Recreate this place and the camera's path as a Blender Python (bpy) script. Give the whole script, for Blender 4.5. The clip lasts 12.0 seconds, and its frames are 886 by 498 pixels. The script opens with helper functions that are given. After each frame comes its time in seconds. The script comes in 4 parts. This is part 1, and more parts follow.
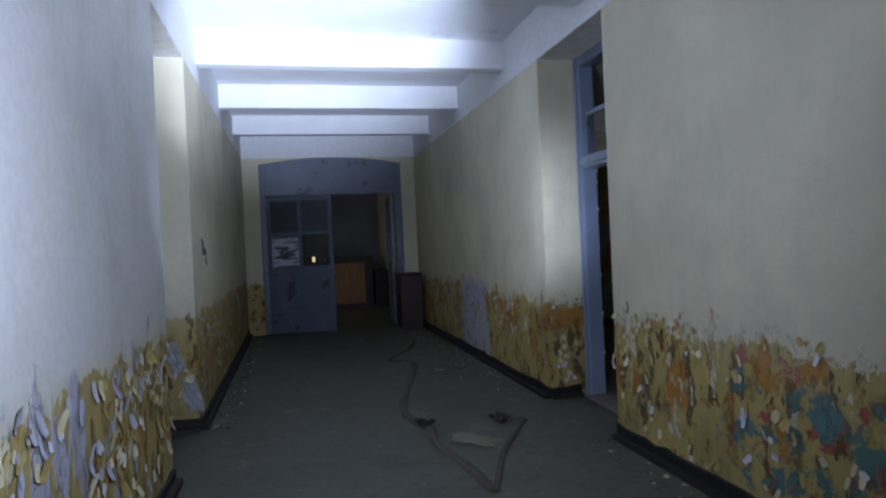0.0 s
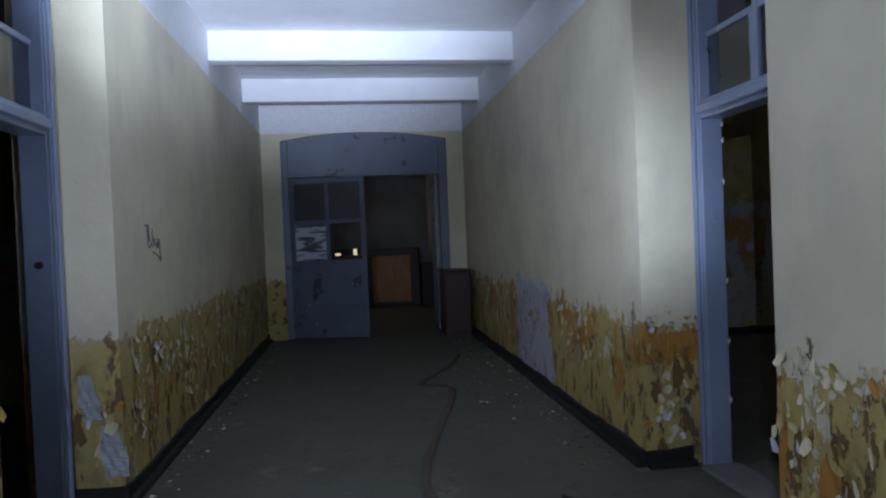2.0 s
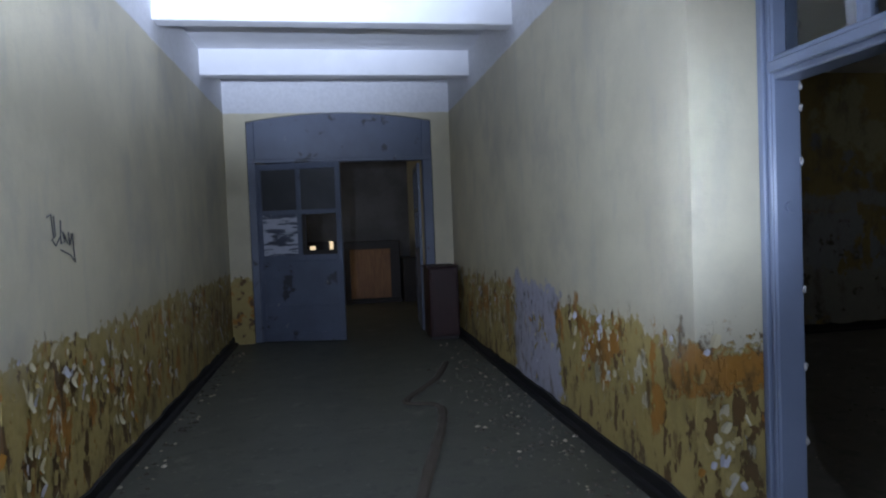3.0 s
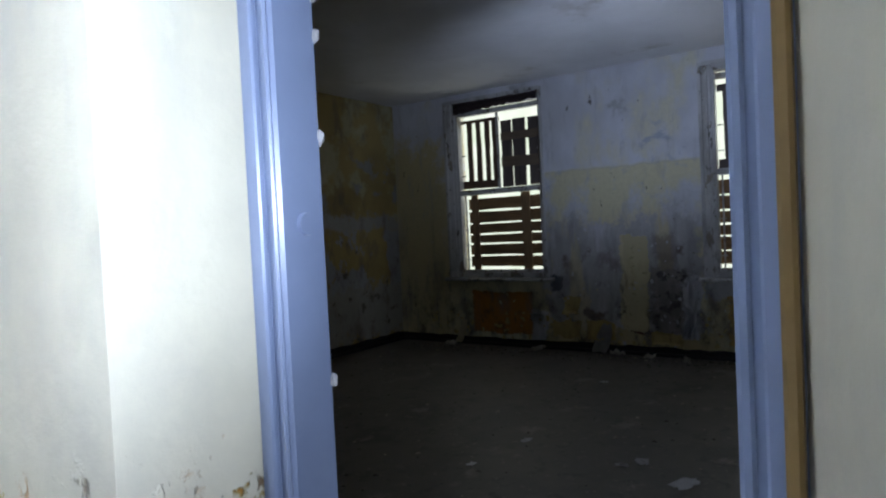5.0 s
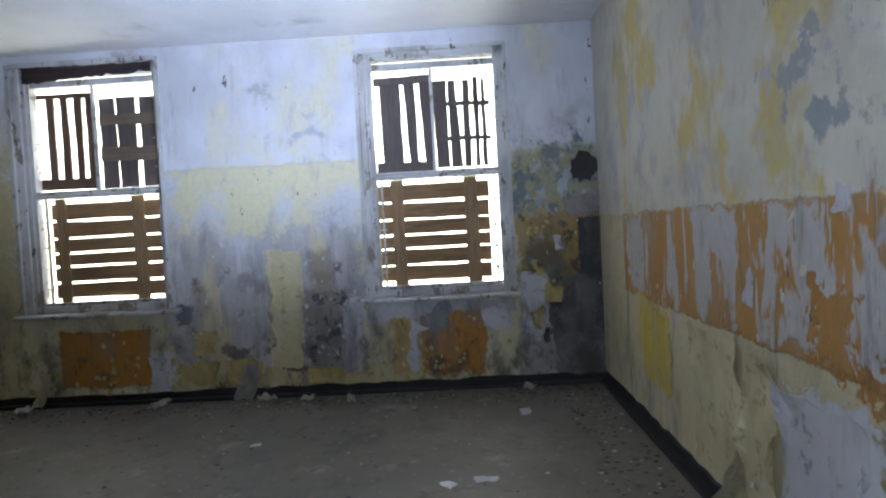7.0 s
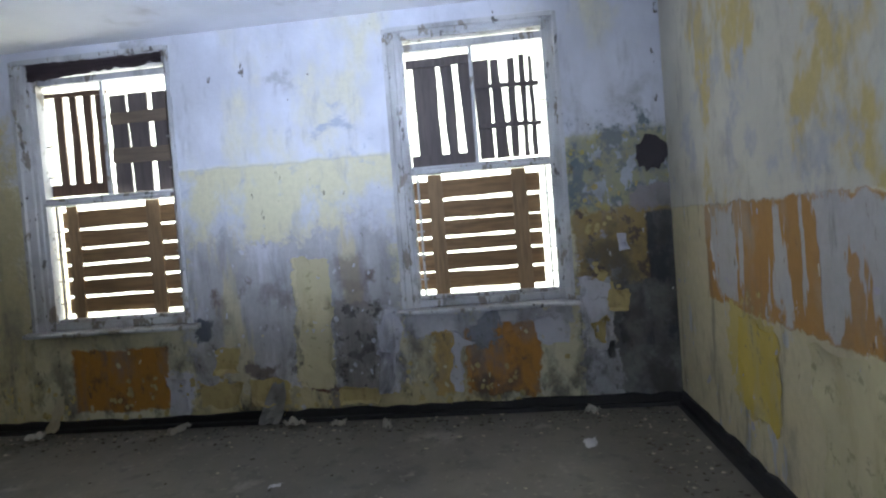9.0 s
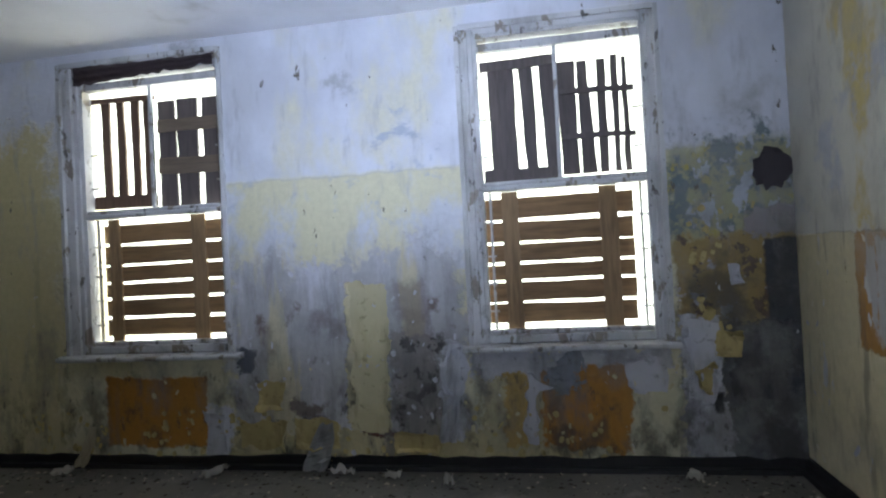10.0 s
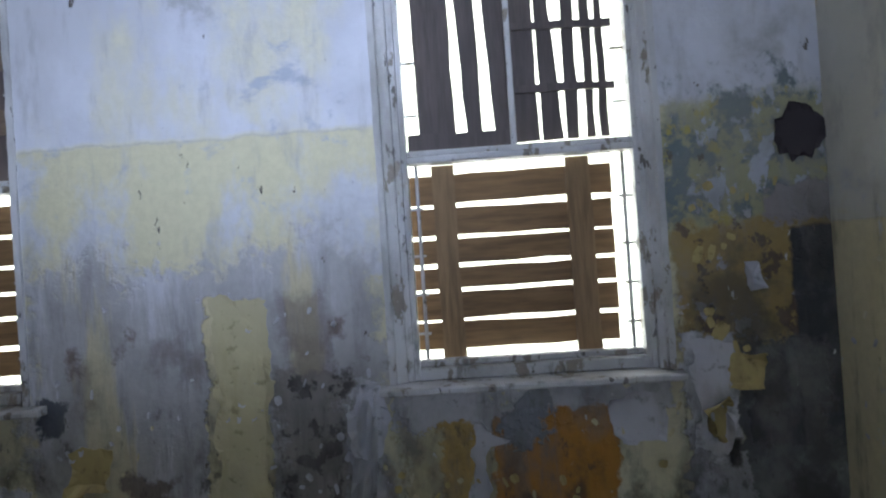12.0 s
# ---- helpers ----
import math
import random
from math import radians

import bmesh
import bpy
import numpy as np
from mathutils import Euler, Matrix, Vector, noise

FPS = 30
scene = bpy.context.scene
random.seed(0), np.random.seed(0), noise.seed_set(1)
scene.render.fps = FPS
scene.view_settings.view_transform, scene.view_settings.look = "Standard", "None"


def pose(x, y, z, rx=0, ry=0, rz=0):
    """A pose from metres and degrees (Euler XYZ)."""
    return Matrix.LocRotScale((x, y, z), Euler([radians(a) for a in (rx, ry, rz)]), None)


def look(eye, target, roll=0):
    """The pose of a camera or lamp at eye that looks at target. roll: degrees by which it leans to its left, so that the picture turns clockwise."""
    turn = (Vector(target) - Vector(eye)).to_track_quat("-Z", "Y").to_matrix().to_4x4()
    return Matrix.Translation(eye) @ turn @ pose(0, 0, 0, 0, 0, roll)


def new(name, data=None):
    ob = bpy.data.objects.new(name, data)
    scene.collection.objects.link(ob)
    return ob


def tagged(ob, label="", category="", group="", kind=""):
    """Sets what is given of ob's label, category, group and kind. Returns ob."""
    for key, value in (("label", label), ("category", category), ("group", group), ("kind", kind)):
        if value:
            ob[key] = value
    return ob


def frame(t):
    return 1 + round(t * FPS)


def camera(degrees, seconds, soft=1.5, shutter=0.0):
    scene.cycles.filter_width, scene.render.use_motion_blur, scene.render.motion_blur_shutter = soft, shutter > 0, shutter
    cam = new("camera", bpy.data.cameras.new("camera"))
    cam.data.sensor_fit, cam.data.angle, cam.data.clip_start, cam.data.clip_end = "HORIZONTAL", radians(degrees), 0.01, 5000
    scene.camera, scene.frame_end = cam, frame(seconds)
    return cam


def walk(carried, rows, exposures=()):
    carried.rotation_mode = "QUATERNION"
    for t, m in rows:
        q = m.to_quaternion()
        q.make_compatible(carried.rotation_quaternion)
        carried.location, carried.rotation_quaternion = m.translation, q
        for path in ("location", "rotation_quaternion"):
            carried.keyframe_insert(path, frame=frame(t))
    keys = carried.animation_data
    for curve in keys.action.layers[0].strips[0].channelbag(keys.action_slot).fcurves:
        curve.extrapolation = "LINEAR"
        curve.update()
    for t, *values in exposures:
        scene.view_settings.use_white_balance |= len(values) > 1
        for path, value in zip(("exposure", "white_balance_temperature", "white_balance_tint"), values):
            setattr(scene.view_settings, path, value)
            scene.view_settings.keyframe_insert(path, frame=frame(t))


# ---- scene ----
cam = camera(69.0, 12.0, soft=2.2)
PATH = [
    (0, (-0.053, 0.11, 1.438), (0.398, 2.058, 1.422), -2.6),
    (0.5, (0.111, 0.479, 1.436), (0.405, 2.457, 1.437), -1.6),
    (1, (0.242, 0.961, 1.43), (0.547, 2.937, 1.381), -2.9),
    (1.5, (0.38, 1.423, 1.415), (0.58, 3.413, 1.4), -0.1),
    (2, (0.477, 1.899, 1.42), (0.742, 3.881, 1.386), -2.3),
    (2.5, (0.505, 2.387, 1.445), (0.709, 4.376, 1.408), -1.2),
    (4.3, (1.012, 3.823, 1.43), (2.212, 5.416, 1.281), -5.2),
    (4.5, (1.184, 4.002, 1.425), (2.513, 5.493, 1.322), -5.0),
    (5, (1.502, 4.326, 1.451), (3.153, 5.453, 1.392), -2.8),
    (5.5, (1.92, 4.656, 1.433), (3.754, 5.447, 1.357), -4.1),
    (6, (2.355, 4.819, 1.424), (4.288, 5.327, 1.361), -2.9),
    (6.5, (2.692, 4.918, 1.399), (4.691, 4.949, 1.325), -4.1),
    (7, (2.764, 4.945, 1.42), (4.762, 5.012, 1.355), -3.1),
    (7.2, (2.783, 4.941, 1.423), (4.778, 5.07, 1.363), -3.4),
    (8.8, (3.338, 4.909, 1.429), (5.321, 5.166, 1.383), -4.1),
    (9, (3.466, 4.961, 1.424), (5.454, 5.171, 1.368), -4.4),
    (9.5, (3.832, 4.944, 1.435), (5.793, 5.339, 1.457), -1.9),
    (10, (4.094, 5.167, 1.432), (6.059, 5.538, 1.462), -3.0),
    (10.5, (4.446, 5.273, 1.428), (6.423, 5.573, 1.446), -3.9),
    (11, (4.794, 5.333, 1.41), (6.762, 5.684, 1.466), -2.4),
    (11.5, (5.064, 5.503, 1.438), (7.053, 5.703, 1.491), -3.5),
    (12, (5.393, 5.434, 1.427), (7.391, 5.507, 1.447), -3.8),
]
EXPOSURES = [(0.0, -0.05), (1.5, 0.0), (2.7, 0.25), (4.3, 1.3), (5.0, 1.45), (5.5, 1.8), (6.0, 3.0), (6.5, 3.7), (9.0, 3.75), (9.5, 3.6), (10.5, 3.5), (12.0, 3.4)]
walk(cam, [(t, look(eye, target, roll)) for t, eye, target, roll in PATH], EXPOSURES)

# ---- world and light ----
world = bpy.data.worlds.new("world")
scene.world = world
world.use_nodes = True
wn = world.node_tree
sky = wn.nodes.new("ShaderNodeTexSky")
sky.sky_type, sky.sun_disc = "NISHITA", False
sky.sun_elevation, sky.sun_rotation = radians(48), radians(3)
wn.links.new(sky.outputs[0], wn.nodes["Background"].inputs[0])
wn.nodes["Background"].inputs[1].default_value = 0.1


def lamp(name, kind, m, energy, colour=(1, 1, 1)):
    data = bpy.data.lights.new(name, kind)
    data.energy, data.color = energy, colour
    ob = new(name, data)
    ob.matrix_world = m
    return ob


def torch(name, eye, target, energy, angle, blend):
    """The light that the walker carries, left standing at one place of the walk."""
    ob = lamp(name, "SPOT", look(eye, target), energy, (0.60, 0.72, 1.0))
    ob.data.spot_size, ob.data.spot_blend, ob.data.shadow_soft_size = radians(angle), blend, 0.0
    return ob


sun = lamp("sun", "SUN", look((14, 40, 40), (12, 5, 0)), 4.0, (1.0, 0.95, 0.88))
sun.data.angle = radians(1)
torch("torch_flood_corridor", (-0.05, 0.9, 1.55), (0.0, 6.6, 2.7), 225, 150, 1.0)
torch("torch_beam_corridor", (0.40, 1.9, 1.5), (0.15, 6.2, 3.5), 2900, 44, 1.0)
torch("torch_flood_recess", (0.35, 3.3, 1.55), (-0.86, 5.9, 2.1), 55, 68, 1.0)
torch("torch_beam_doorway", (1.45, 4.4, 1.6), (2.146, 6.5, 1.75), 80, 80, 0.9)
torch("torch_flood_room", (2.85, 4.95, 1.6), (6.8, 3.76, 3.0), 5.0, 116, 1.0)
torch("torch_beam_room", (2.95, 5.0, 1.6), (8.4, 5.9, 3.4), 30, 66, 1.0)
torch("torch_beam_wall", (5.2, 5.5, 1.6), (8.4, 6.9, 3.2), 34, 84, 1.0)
for wy in (5.17, 8.25):
    daylight = lamp("daylight", "AREA", look((8.98, wy, 1.8), (6.0, wy, 1.5)), 8.5, (0.97, 0.98, 1.0))
    daylight.data.shape, daylight.data.size, daylight.data.size_y = "RECTANGLE", 1.9, 3.4
hall_light = lamp("hall_daylight", "AREA", look((-1.30, 14.3, 1.6), (1.5, 14.6, 0.9)), 6, (1.0, 0.95, 0.86))
hall_light.data.shape, hall_light.data.size, hall_light.data.size_y = "RECTANGLE", 0.9, 1.2

# ---- materials ----


class Surface:
    """A node material whose paint layers are laid one over the other by place."""

    def __init__(self, name, base, rough=0.8, u_axis=1, dark=0.75, grain=22.0):
        self.mat = bpy.data.materials.new(name)
        self.mat.use_nodes = True
        self.nt = self.mat.node_tree
        self.bsdf = self.nt.nodes["Principled BSDF"]
        self.bsdf.inputs["Roughness"].default_value = rough
        geo = self.nt.nodes.new("ShaderNodeNewGeometry")
        self.pos = geo.outputs["Position"]
        self.island = geo.outputs["Random Per Island"]
        xyz = self.nt.nodes.new("ShaderNodeSeparateXYZ")
        self.nt.links.new(self.pos, xyz.inputs[0])
        self.u, self.v = xyz.outputs[u_axis], xyz.outputs[2]
        sa, sb, sc_ = self.split(self.noise(2.2, 5)), self.split(self.noise(8.0, 6)), self.split(self.noise(26.0, 4))
        self.wu, self.wv = self.warp(sa[0], sb[0], sc_[0]), self.warp(sa[1], sb[1], sc_[1])
        self.fine = self.noise(grain, 8, "Fac")
        self.height = self.math("MULTIPLY", self.fine, 0.3)
        self.col = self.mix(self.spread(self.noise(1.3, 6, "Fac"), 0.35, 0.65), tuple(c * dark for c in base), base)

    def put(self, socket, value):
        if hasattr(value, "is_output"):
            self.nt.links.new(value, socket)
        else:
            socket.default_value = (*value, 1) if isinstance(value, tuple) and len(value) == 3 and socket.type == "RGBA" else value

    def warp(self, a, b, c):
        out = self.math("MULTIPLY", self.math("SUBTRACT", a, 0.5), 1.6)
        for n, k in ((b, 1.5), (c, 0.7)):
            out = self.math("ADD", out, self.math("MULTIPLY", self.math("SUBTRACT", n, 0.5), k))
        return out

    def grime_and_shade(self, colour, scale, low, high, part, u0, u1, v0, v1, stretch=None, soft=0.25):
        m = self.math("MULTIPLY", self.spread(self.noise(scale, 7, "Fac", stretch), low, high), part)
        self.col = self.mix(self.math("MULTIPLY", m, self.box(u0, u1, v0, v1, 0.3, soft)), self.col, colour)
        return self

    def noise(self, scale, detail, out="Color", stretch=None):
        n = self.nt.nodes.new("ShaderNodeTexNoise")
        n.inputs["Scale"].default_value, n.inputs["Detail"].default_value, n.inputs["Roughness"].default_value = scale, detail, 0.62
        v = self.pos
        if stretch:
            m = self.nt.nodes.new("ShaderNodeMapping")
            m.inputs["Scale"].default_value = stretch
            self.nt.links.new(v, m.inputs["Vector"])
            v = m.outputs[0]
        self.nt.links.new(v, n.inputs["Vector"])
        return n.outputs[out]

    def split(self, socket):
        n = self.nt.nodes.new("ShaderNodeSeparateColor")
        self.nt.links.new(socket, n.inputs[0])
        return n.outputs

    def math(self, op, a, b=0.0):
        n = self.nt.nodes.new("ShaderNodeMath")
        n.operation = op
        self.put(n.inputs[0], a)
        self.put(n.inputs[1], b)
        return n.outputs[0]

    def spread(self, value, low, high, to0=0.0, to1=1.0):
        n = self.nt.nodes.new("ShaderNodeMapRange")
        n.interpolation_type = "SMOOTHSTEP"
        for k, x in enumerate((value, low, high, to0, to1)):
            self.put(n.inputs[k], x)
        return n.outputs[0]

    def mix(self, fac, a, b):
        n = self.nt.nodes.new("ShaderNodeMix")
        n.data_type = "RGBA"
        self.put(n.inputs[0], fac)
        self.put(n.inputs[6], a)
        self.put(n.inputs[7], b)
        return n.outputs[2]

    def box(self, u0, u1, v0, v1, rag=0.15, soft=0.012):
        du = self.math("ABSOLUTE", self.math("SUBTRACT", self.math("ADD", self.u, self.math("MULTIPLY", self.wu, rag)), (u0 + u1) / 2))
        dv = self.math("ABSOLUTE", self.math("SUBTRACT", self.math("ADD", self.v, self.math("MULTIPLY", self.wv, rag)), (v0 + v1) / 2))
        d = self.math("MAXIMUM", self.math("SUBTRACT", du, abs(u1 - u0) / 2), self.math("SUBTRACT", dv, abs(v1 - v0) / 2))
        return self.spread(d, soft, -soft)

    def layer(self, mask, colour, lift=0.0):
        tone = self.mix(self.spread(self.fine, 0.3, 0.7), tuple(c * 0.9 for c in colour), colour)
        self.col = self.mix(mask, self.col, tone)
        if lift:
            self.height = self.math("ADD", self.height, self.math("MULTIPLY", mask, lift))
        return self

    def patch(self, u0, u1, v0, v1, colour, rag=0.15, soft=0.012, lift=0.5, part=1.0):
        m = self.box(u0, u1, v0, v1, rag, soft)
        return self.layer(self.math("MULTIPLY", m, part) if part < 1 else m, colour, lift)

    def flecks(self, colour, scale, level, u0, u1, v0, v1, stretch=None, lift=-0.6, width=0.045, rag=0.3, soft=0.05):
        m = self.spread(self.noise(scale, 5, "Fac", stretch), level, level + width)
        return self.layer(self.math("MULTIPLY", m, self.box(u0, u1, v0, v1, rag, soft)), colour, lift)

    def done(self, bump=0.35, distance=0.012):
        n = self.nt.nodes.new("ShaderNodeBump")
        n.inputs["Strength"].default_value, n.inputs["Distance"].default_value = bump, distance
        self.nt.links.new(self.height, n.inputs["Height"])
        self.nt.links.new(n.outputs[0], self.bsdf.inputs["Normal"])
        self.nt.links.new(self.col, self.bsdf.inputs["Base Color"])
        return self.mat


CREAM, PALE, WHITE = (0.66, 0.60, 0.43), (0.64, 0.63, 0.60), (0.78, 0.78, 0.80)
OCHRE, ORANGE, LILAC = (0.44, 0.335, 0.115), (0.43, 0.20, 0.032), (0.46, 0.45, 0.52)
BROWN, GREY, YELLOW, DARK = (0.16, 0.09, 0.03), (0.40, 0.40, 0.41), (0.58, 0.47, 0.15), (0.05, 0.05, 0.055)


def corridor_wall(name, u_axis=1):
    s = Surface(name, CREAM, 0.62, u_axis, 0.86)
    s.patch(-9, 20, 3.05, 4, WHITE, 0.02)
    return s


sl = corridor_wall("left_corridor_paint")
sl.patch(-9, 4.6, 1.0, 3.05, PALE, 0.1, 0.1, 0.1)
sl.patch(-9, 20, -1, 0.95, OCHRE, 0.16)
sl.flecks(ORANGE, 5, 0.57, -9, 20, 0.2, 0.9, (1, 1, 0.45), -0.6, 0.02)
sl.flecks(BROWN, 8, 0.575, -9, 20, 0.1, 0.95, (1, 1, 0.4), -0.8, 0.02)
sl.flecks(CREAM, 6, 0.60, -9, 20, 0, 0.95, (1, 1, 0.5), 0.6)
sl.flecks(LILAC, 4, 0.55, 1.5, 3.9, 0, 1.0, (1, 1, 0.4), 0.4)
sl.flecks(GREY, 3, 0.62, 6.3, 11, 0.4, 0.95, (1, 1, 0.3), 0.3)
sl.grime_and_shade((0.40, 0.38, 0.33), 1.1, 0.5, 0.72, 0.5, -9, 20, 0.8, 3.1)
sl.grime_and_shade((0.10, 0.08, 0.04), 3.5, 0.5, 0.7, 0.6, -9, 20, -0.2, 0.8, (1, 1, 0.5))
sl.grime_and_shade((0.13, 0.075, 0.02), 11.0, 0.52, 0.66, 0.75, -9, 20, 0.0, 0.85, (1, 1, 0.6), 0.12)
sl.grime_and_shade((0.46, 0.44, 0.36), 5.0, 0.50, 0.70, 0.35, -9, 20, 0.9, 3.1, (1, 1, 0.3))
LEFT_PAINT = sl.done(0.8, 0.014)

sr = corridor_wall("right_corridor_paint")
sr.patch(-9, 20, -1, 0.86, OCHRE, 0.2)
sr.flecks(BROWN, 8, 0.565, -9, 20, 0.05, 0.9, (1, 1, 0.45), -0.8, 0.02)
sr.flecks(ORANGE, 4.5, 0.56, -9, 20, 0.35, 0.9, (1, 1, 0.5), -0.6, 0.02)
sr.flecks(CREAM, 6, 0.58, -9, 20, 0.3, 0.95, (1, 1, 0.5), 0.6, 0.02)
sr.flecks(PALE, 8, 0.64, -9, 4.3, 0.1, 0.95, (1, 1, 0.45), 0.4)
sr.flecks((0.10, 0.20, 0.19), 6, 0.50, 0.5, 3.1, 0.05, 0.72, None, 0.3)
sr.flecks((0.40, 0.09, 0.06), 7, 0.57, 0.5, 3.3, 0.2, 0.9, None, 0.3)
sr.patch(7.4, 8.6, 0.05, 0.95, LILAC, 0.25)
sr.flecks(DARK, 10, 0.62, 7.3, 8.8, 0.1, 0.9, (1, 1, 0.4))
sr.patch(6.3, 7.05, 0.62, 0.82, ORANGE, 0.32)
sr.patch(5.0, 5.8, 0.64, 0.84, ORANGE, 0.26)
sr.grime_and_shade((0.40, 0.37, 0.30), 1.1, 0.5, 0.72, 0.5, -9, 20, 0.8, 3.1)
sr.grime_and_shade((0.10, 0.08, 0.04), 3.0, 0.5, 0.7, 0.6, -9, 20, -0.2, 0.75, (1, 1, 0.5))
sr.grime_and_shade((0.13, 0.075, 0.02), 11.0, 0.52, 0.66, 0.75, -9, 20, 0.0, 0.85, (1, 1, 0.6), 0.12)
sr.grime_and_shade((0.46, 0.44, 0.36), 5.0, 0.50, 0.70, 0.35, -9, 20, 0.9, 3.1, (1, 1, 0.3))
RIGHT_PAINT = sr.done(0.8, 0.014)

se = corridor_wall("end_wall_paint", 0)
se.patch(-3, 4, -1, 0.85, OCHRE, 0.2)
se.flecks(ORANGE, 5, 0.55, -3, 4, 0.1, 0.95)
se.flecks(BROWN, 9, 0.56, -3, 4, 0.1, 0.9)
END_PAINT = se.done(0.5)

sw = Surface("window_wall_paint", (0.62, 0.63, 0.68), 0.75, 1, 0.82)
sw.flecks((0.64, 0.61, 0.46), 1.6, 0.50, 3, 10, 2.0, 3.2, (1, 1, 0.6), 0.1, 0.2)
sw.flecks(GREY, 2.4, 0.60, 3, 10, 2.0, 3.2, None, -0.1, 0.1)
sw.patch(3, 10, -1, 2.06, (0.62, 0.58, 0.39), 0.03, 0.02)
sw.patch(5.9, 7.55, 2.048, 2.055, (0.42, 0.41, 0.38), 0.03, 0.008, -0.4, 0.6)
sw.flecks((0.56, 0.57, 0.60), 2.6, 0.50, 3, 10, 1.4, 2.1, (1, 1, 0.6), 0.1, 0.14)
sw.patch(5.85, 7.6, -0.5, 1.5, (0.43, 0.42, 0.42), 0.35, 0.07)
sw.flecks((0.55, 0.55, 0.58), 4, 0.50, 5.9, 7.6, 0.2, 1.5, (1, 1, 0.22), 0.2, 0.12)
sw.flecks((0.55, 0.50, 0.34), 3, 0.55, 5.9, 7.6, 0.2, 1.6, (1, 1, 0.2), 0.2, 0.08)
sw.flecks((0.20, 0.16, 0.14), 4, 0.58, 5.9, 7.6, 0.3, 1.2, None, -0.3, 0.1)
sw.patch(5.2, 7.6, -0.5, 0.26, (0.56, 0.48, 0.26), 0.15)
sw.patch(6.42, 6.70, 0.26, 1.28, (0.60, 0.54, 0.34), 0.09, 0.006, 0.8)
sw.patch(6.05, 6.62, 0.235, 0.268, (0.14, 0.06, 0.03), 0.12, 0.006, -0.6)
sw.patch(6.05, 6.38, 0.2, 0.92, (0.27, 0.25, 0.23), 0.22, 0.04)
sw.patch(5.88, 6.02, 0.2, 0.86, (0.66, 0.66, 0.70), 0.18)
sw.patch(4.9, 5.75, 0.1, 0.78, (0.50, 0.44, 0.26), 0.2)
sw.patch(4.55, 5.78, 0.62, 0.84, (0.50, 0.50, 0.52), 0.3)
sw.patch(4.80, 5.36, 0.13, 0.68, ORANGE, 0.10)
sw.patch(5.46, 5.62, 0.15, 0.66, (0.47, 0.32, 0.10), 0.14)
sw.patch(5.12, 5.30, 0.55, 0.78, (0.24, 0.26, 0.29), 0.2)
sw.patch(7.80, 8.62, 0.15, 0.66, ORANGE, 0.06)
sw.flecks((0.5, 0.48, 0.42), 9, 0.69, 4.7, 8.7, 0.15, 0.66, None, 0.2)
sw.patch(7.62, 7.80, 0.06, 0.42, (0.62, 0.62, 0.66), 0.14)
sw.patch(7.42, 7.54, 0.66, 0.84, (0.10, 0.11, 0.13), 0.1)
sw.patch(8.95, 10, -1, 2.6, (0.54, 0.47, 0.26), 0.4, 0.15)
# The corner's own dark mottled paint, tones lowered further for the weak light there.
sw.patch(3.7, 4.5, 1.45, 2.07, (0.34, 0.33, 0.20), 0.12, 0.06)
sw.flecks((0.13, 0.17, 0.18), 6, 0.49, 3.7, 4.5, 1.4, 2.15, None, -0.2, 0.10)
sw.flecks((0.44, 0.46, 0.52), 9, 0.55, 3.7, 4.5, 1.4, 2.1, (1, 1, 0.7), 0.3, 0.06)
sw.flecks((0.42, 0.35, 0.09), 5, 0.57, 3.7, 4.5, 1.4, 2.05, None, 0.1, 0.06)
sw.patch(3.7, 4.48, 0.85, 1.47, (0.33, 0.235, 0.085), 0.14, 0.03)
sw.flecks((0.45, 0.44, 0.48), 6, 0.58, 3.95, 4.48, 0.9, 1.5, None, 0.5, 0.03)
sw.flecks((0.13, 0.09, 0.06), 8, 0.57, 3.7, 4.48, 0.8, 1.5, None, -0.4, 0.05)
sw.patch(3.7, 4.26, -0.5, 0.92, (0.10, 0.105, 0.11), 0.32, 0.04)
sw.flecks((0.22, 0.23, 0.25), 5, 0.54, 3.7, 4.3, 0.0, 0.8, None, 0.1, 0.10)
sw.patch(4.24, 4.47, 0.42, 0.99, (0.55, 0.55, 0.59), 0.14)
sw.patch(4.20, 4.50, 0.08, 0.45, (0.42, 0.42, 0.45), 0.18)
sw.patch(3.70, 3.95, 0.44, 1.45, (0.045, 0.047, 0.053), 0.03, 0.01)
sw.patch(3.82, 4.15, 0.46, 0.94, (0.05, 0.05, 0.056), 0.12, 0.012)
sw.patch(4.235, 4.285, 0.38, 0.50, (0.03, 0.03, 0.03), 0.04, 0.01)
sw.patch(3.70, 4.02, 1.46, 1.66, (0.28, 0.25, 0.25), 0.10)
sw.flecks((0.43, 0.46, 0.52), 6, 0.55, 5.9, 7.5, 1.70, 2.12, (1, 0.8, 0.8), -0.1, 0.14)
sw.flecks((0.40, 0.43, 0.49), 4.5, 0.55, 5.9, 6.7, 2.05, 2.6, (1, 0.8, 1.5), -0.1, 0.14)
for y_, z_, r_ in ((6.88, 1.045, 0.07), (6.76, 0.965, 0.06), (7.33, 0.94, 0.055), (7.30, 0.82, 0.04), (6.22, 1.16, 0.12), (6.20, 0.98, 0.10)):
    sw.patch(y_ - r_, y_ + r_, z_ - r_, z_ + r_, (0.17, 0.13, 0.12), 0.12, 0.05, -0.1, 0.6)
sw.flecks((0.07, 0.065, 0.06), 9, 0.52, 6.05, 6.40, 0.28, 0.93, None, -0.3, 0.06)
sw.grime_and_shade((0.20, 0.19, 0.18), 2.6, 0.48, 0.68, 0.7, 3, 10, -0.5, 1.3, (1, 1, 0.6), 0.5)
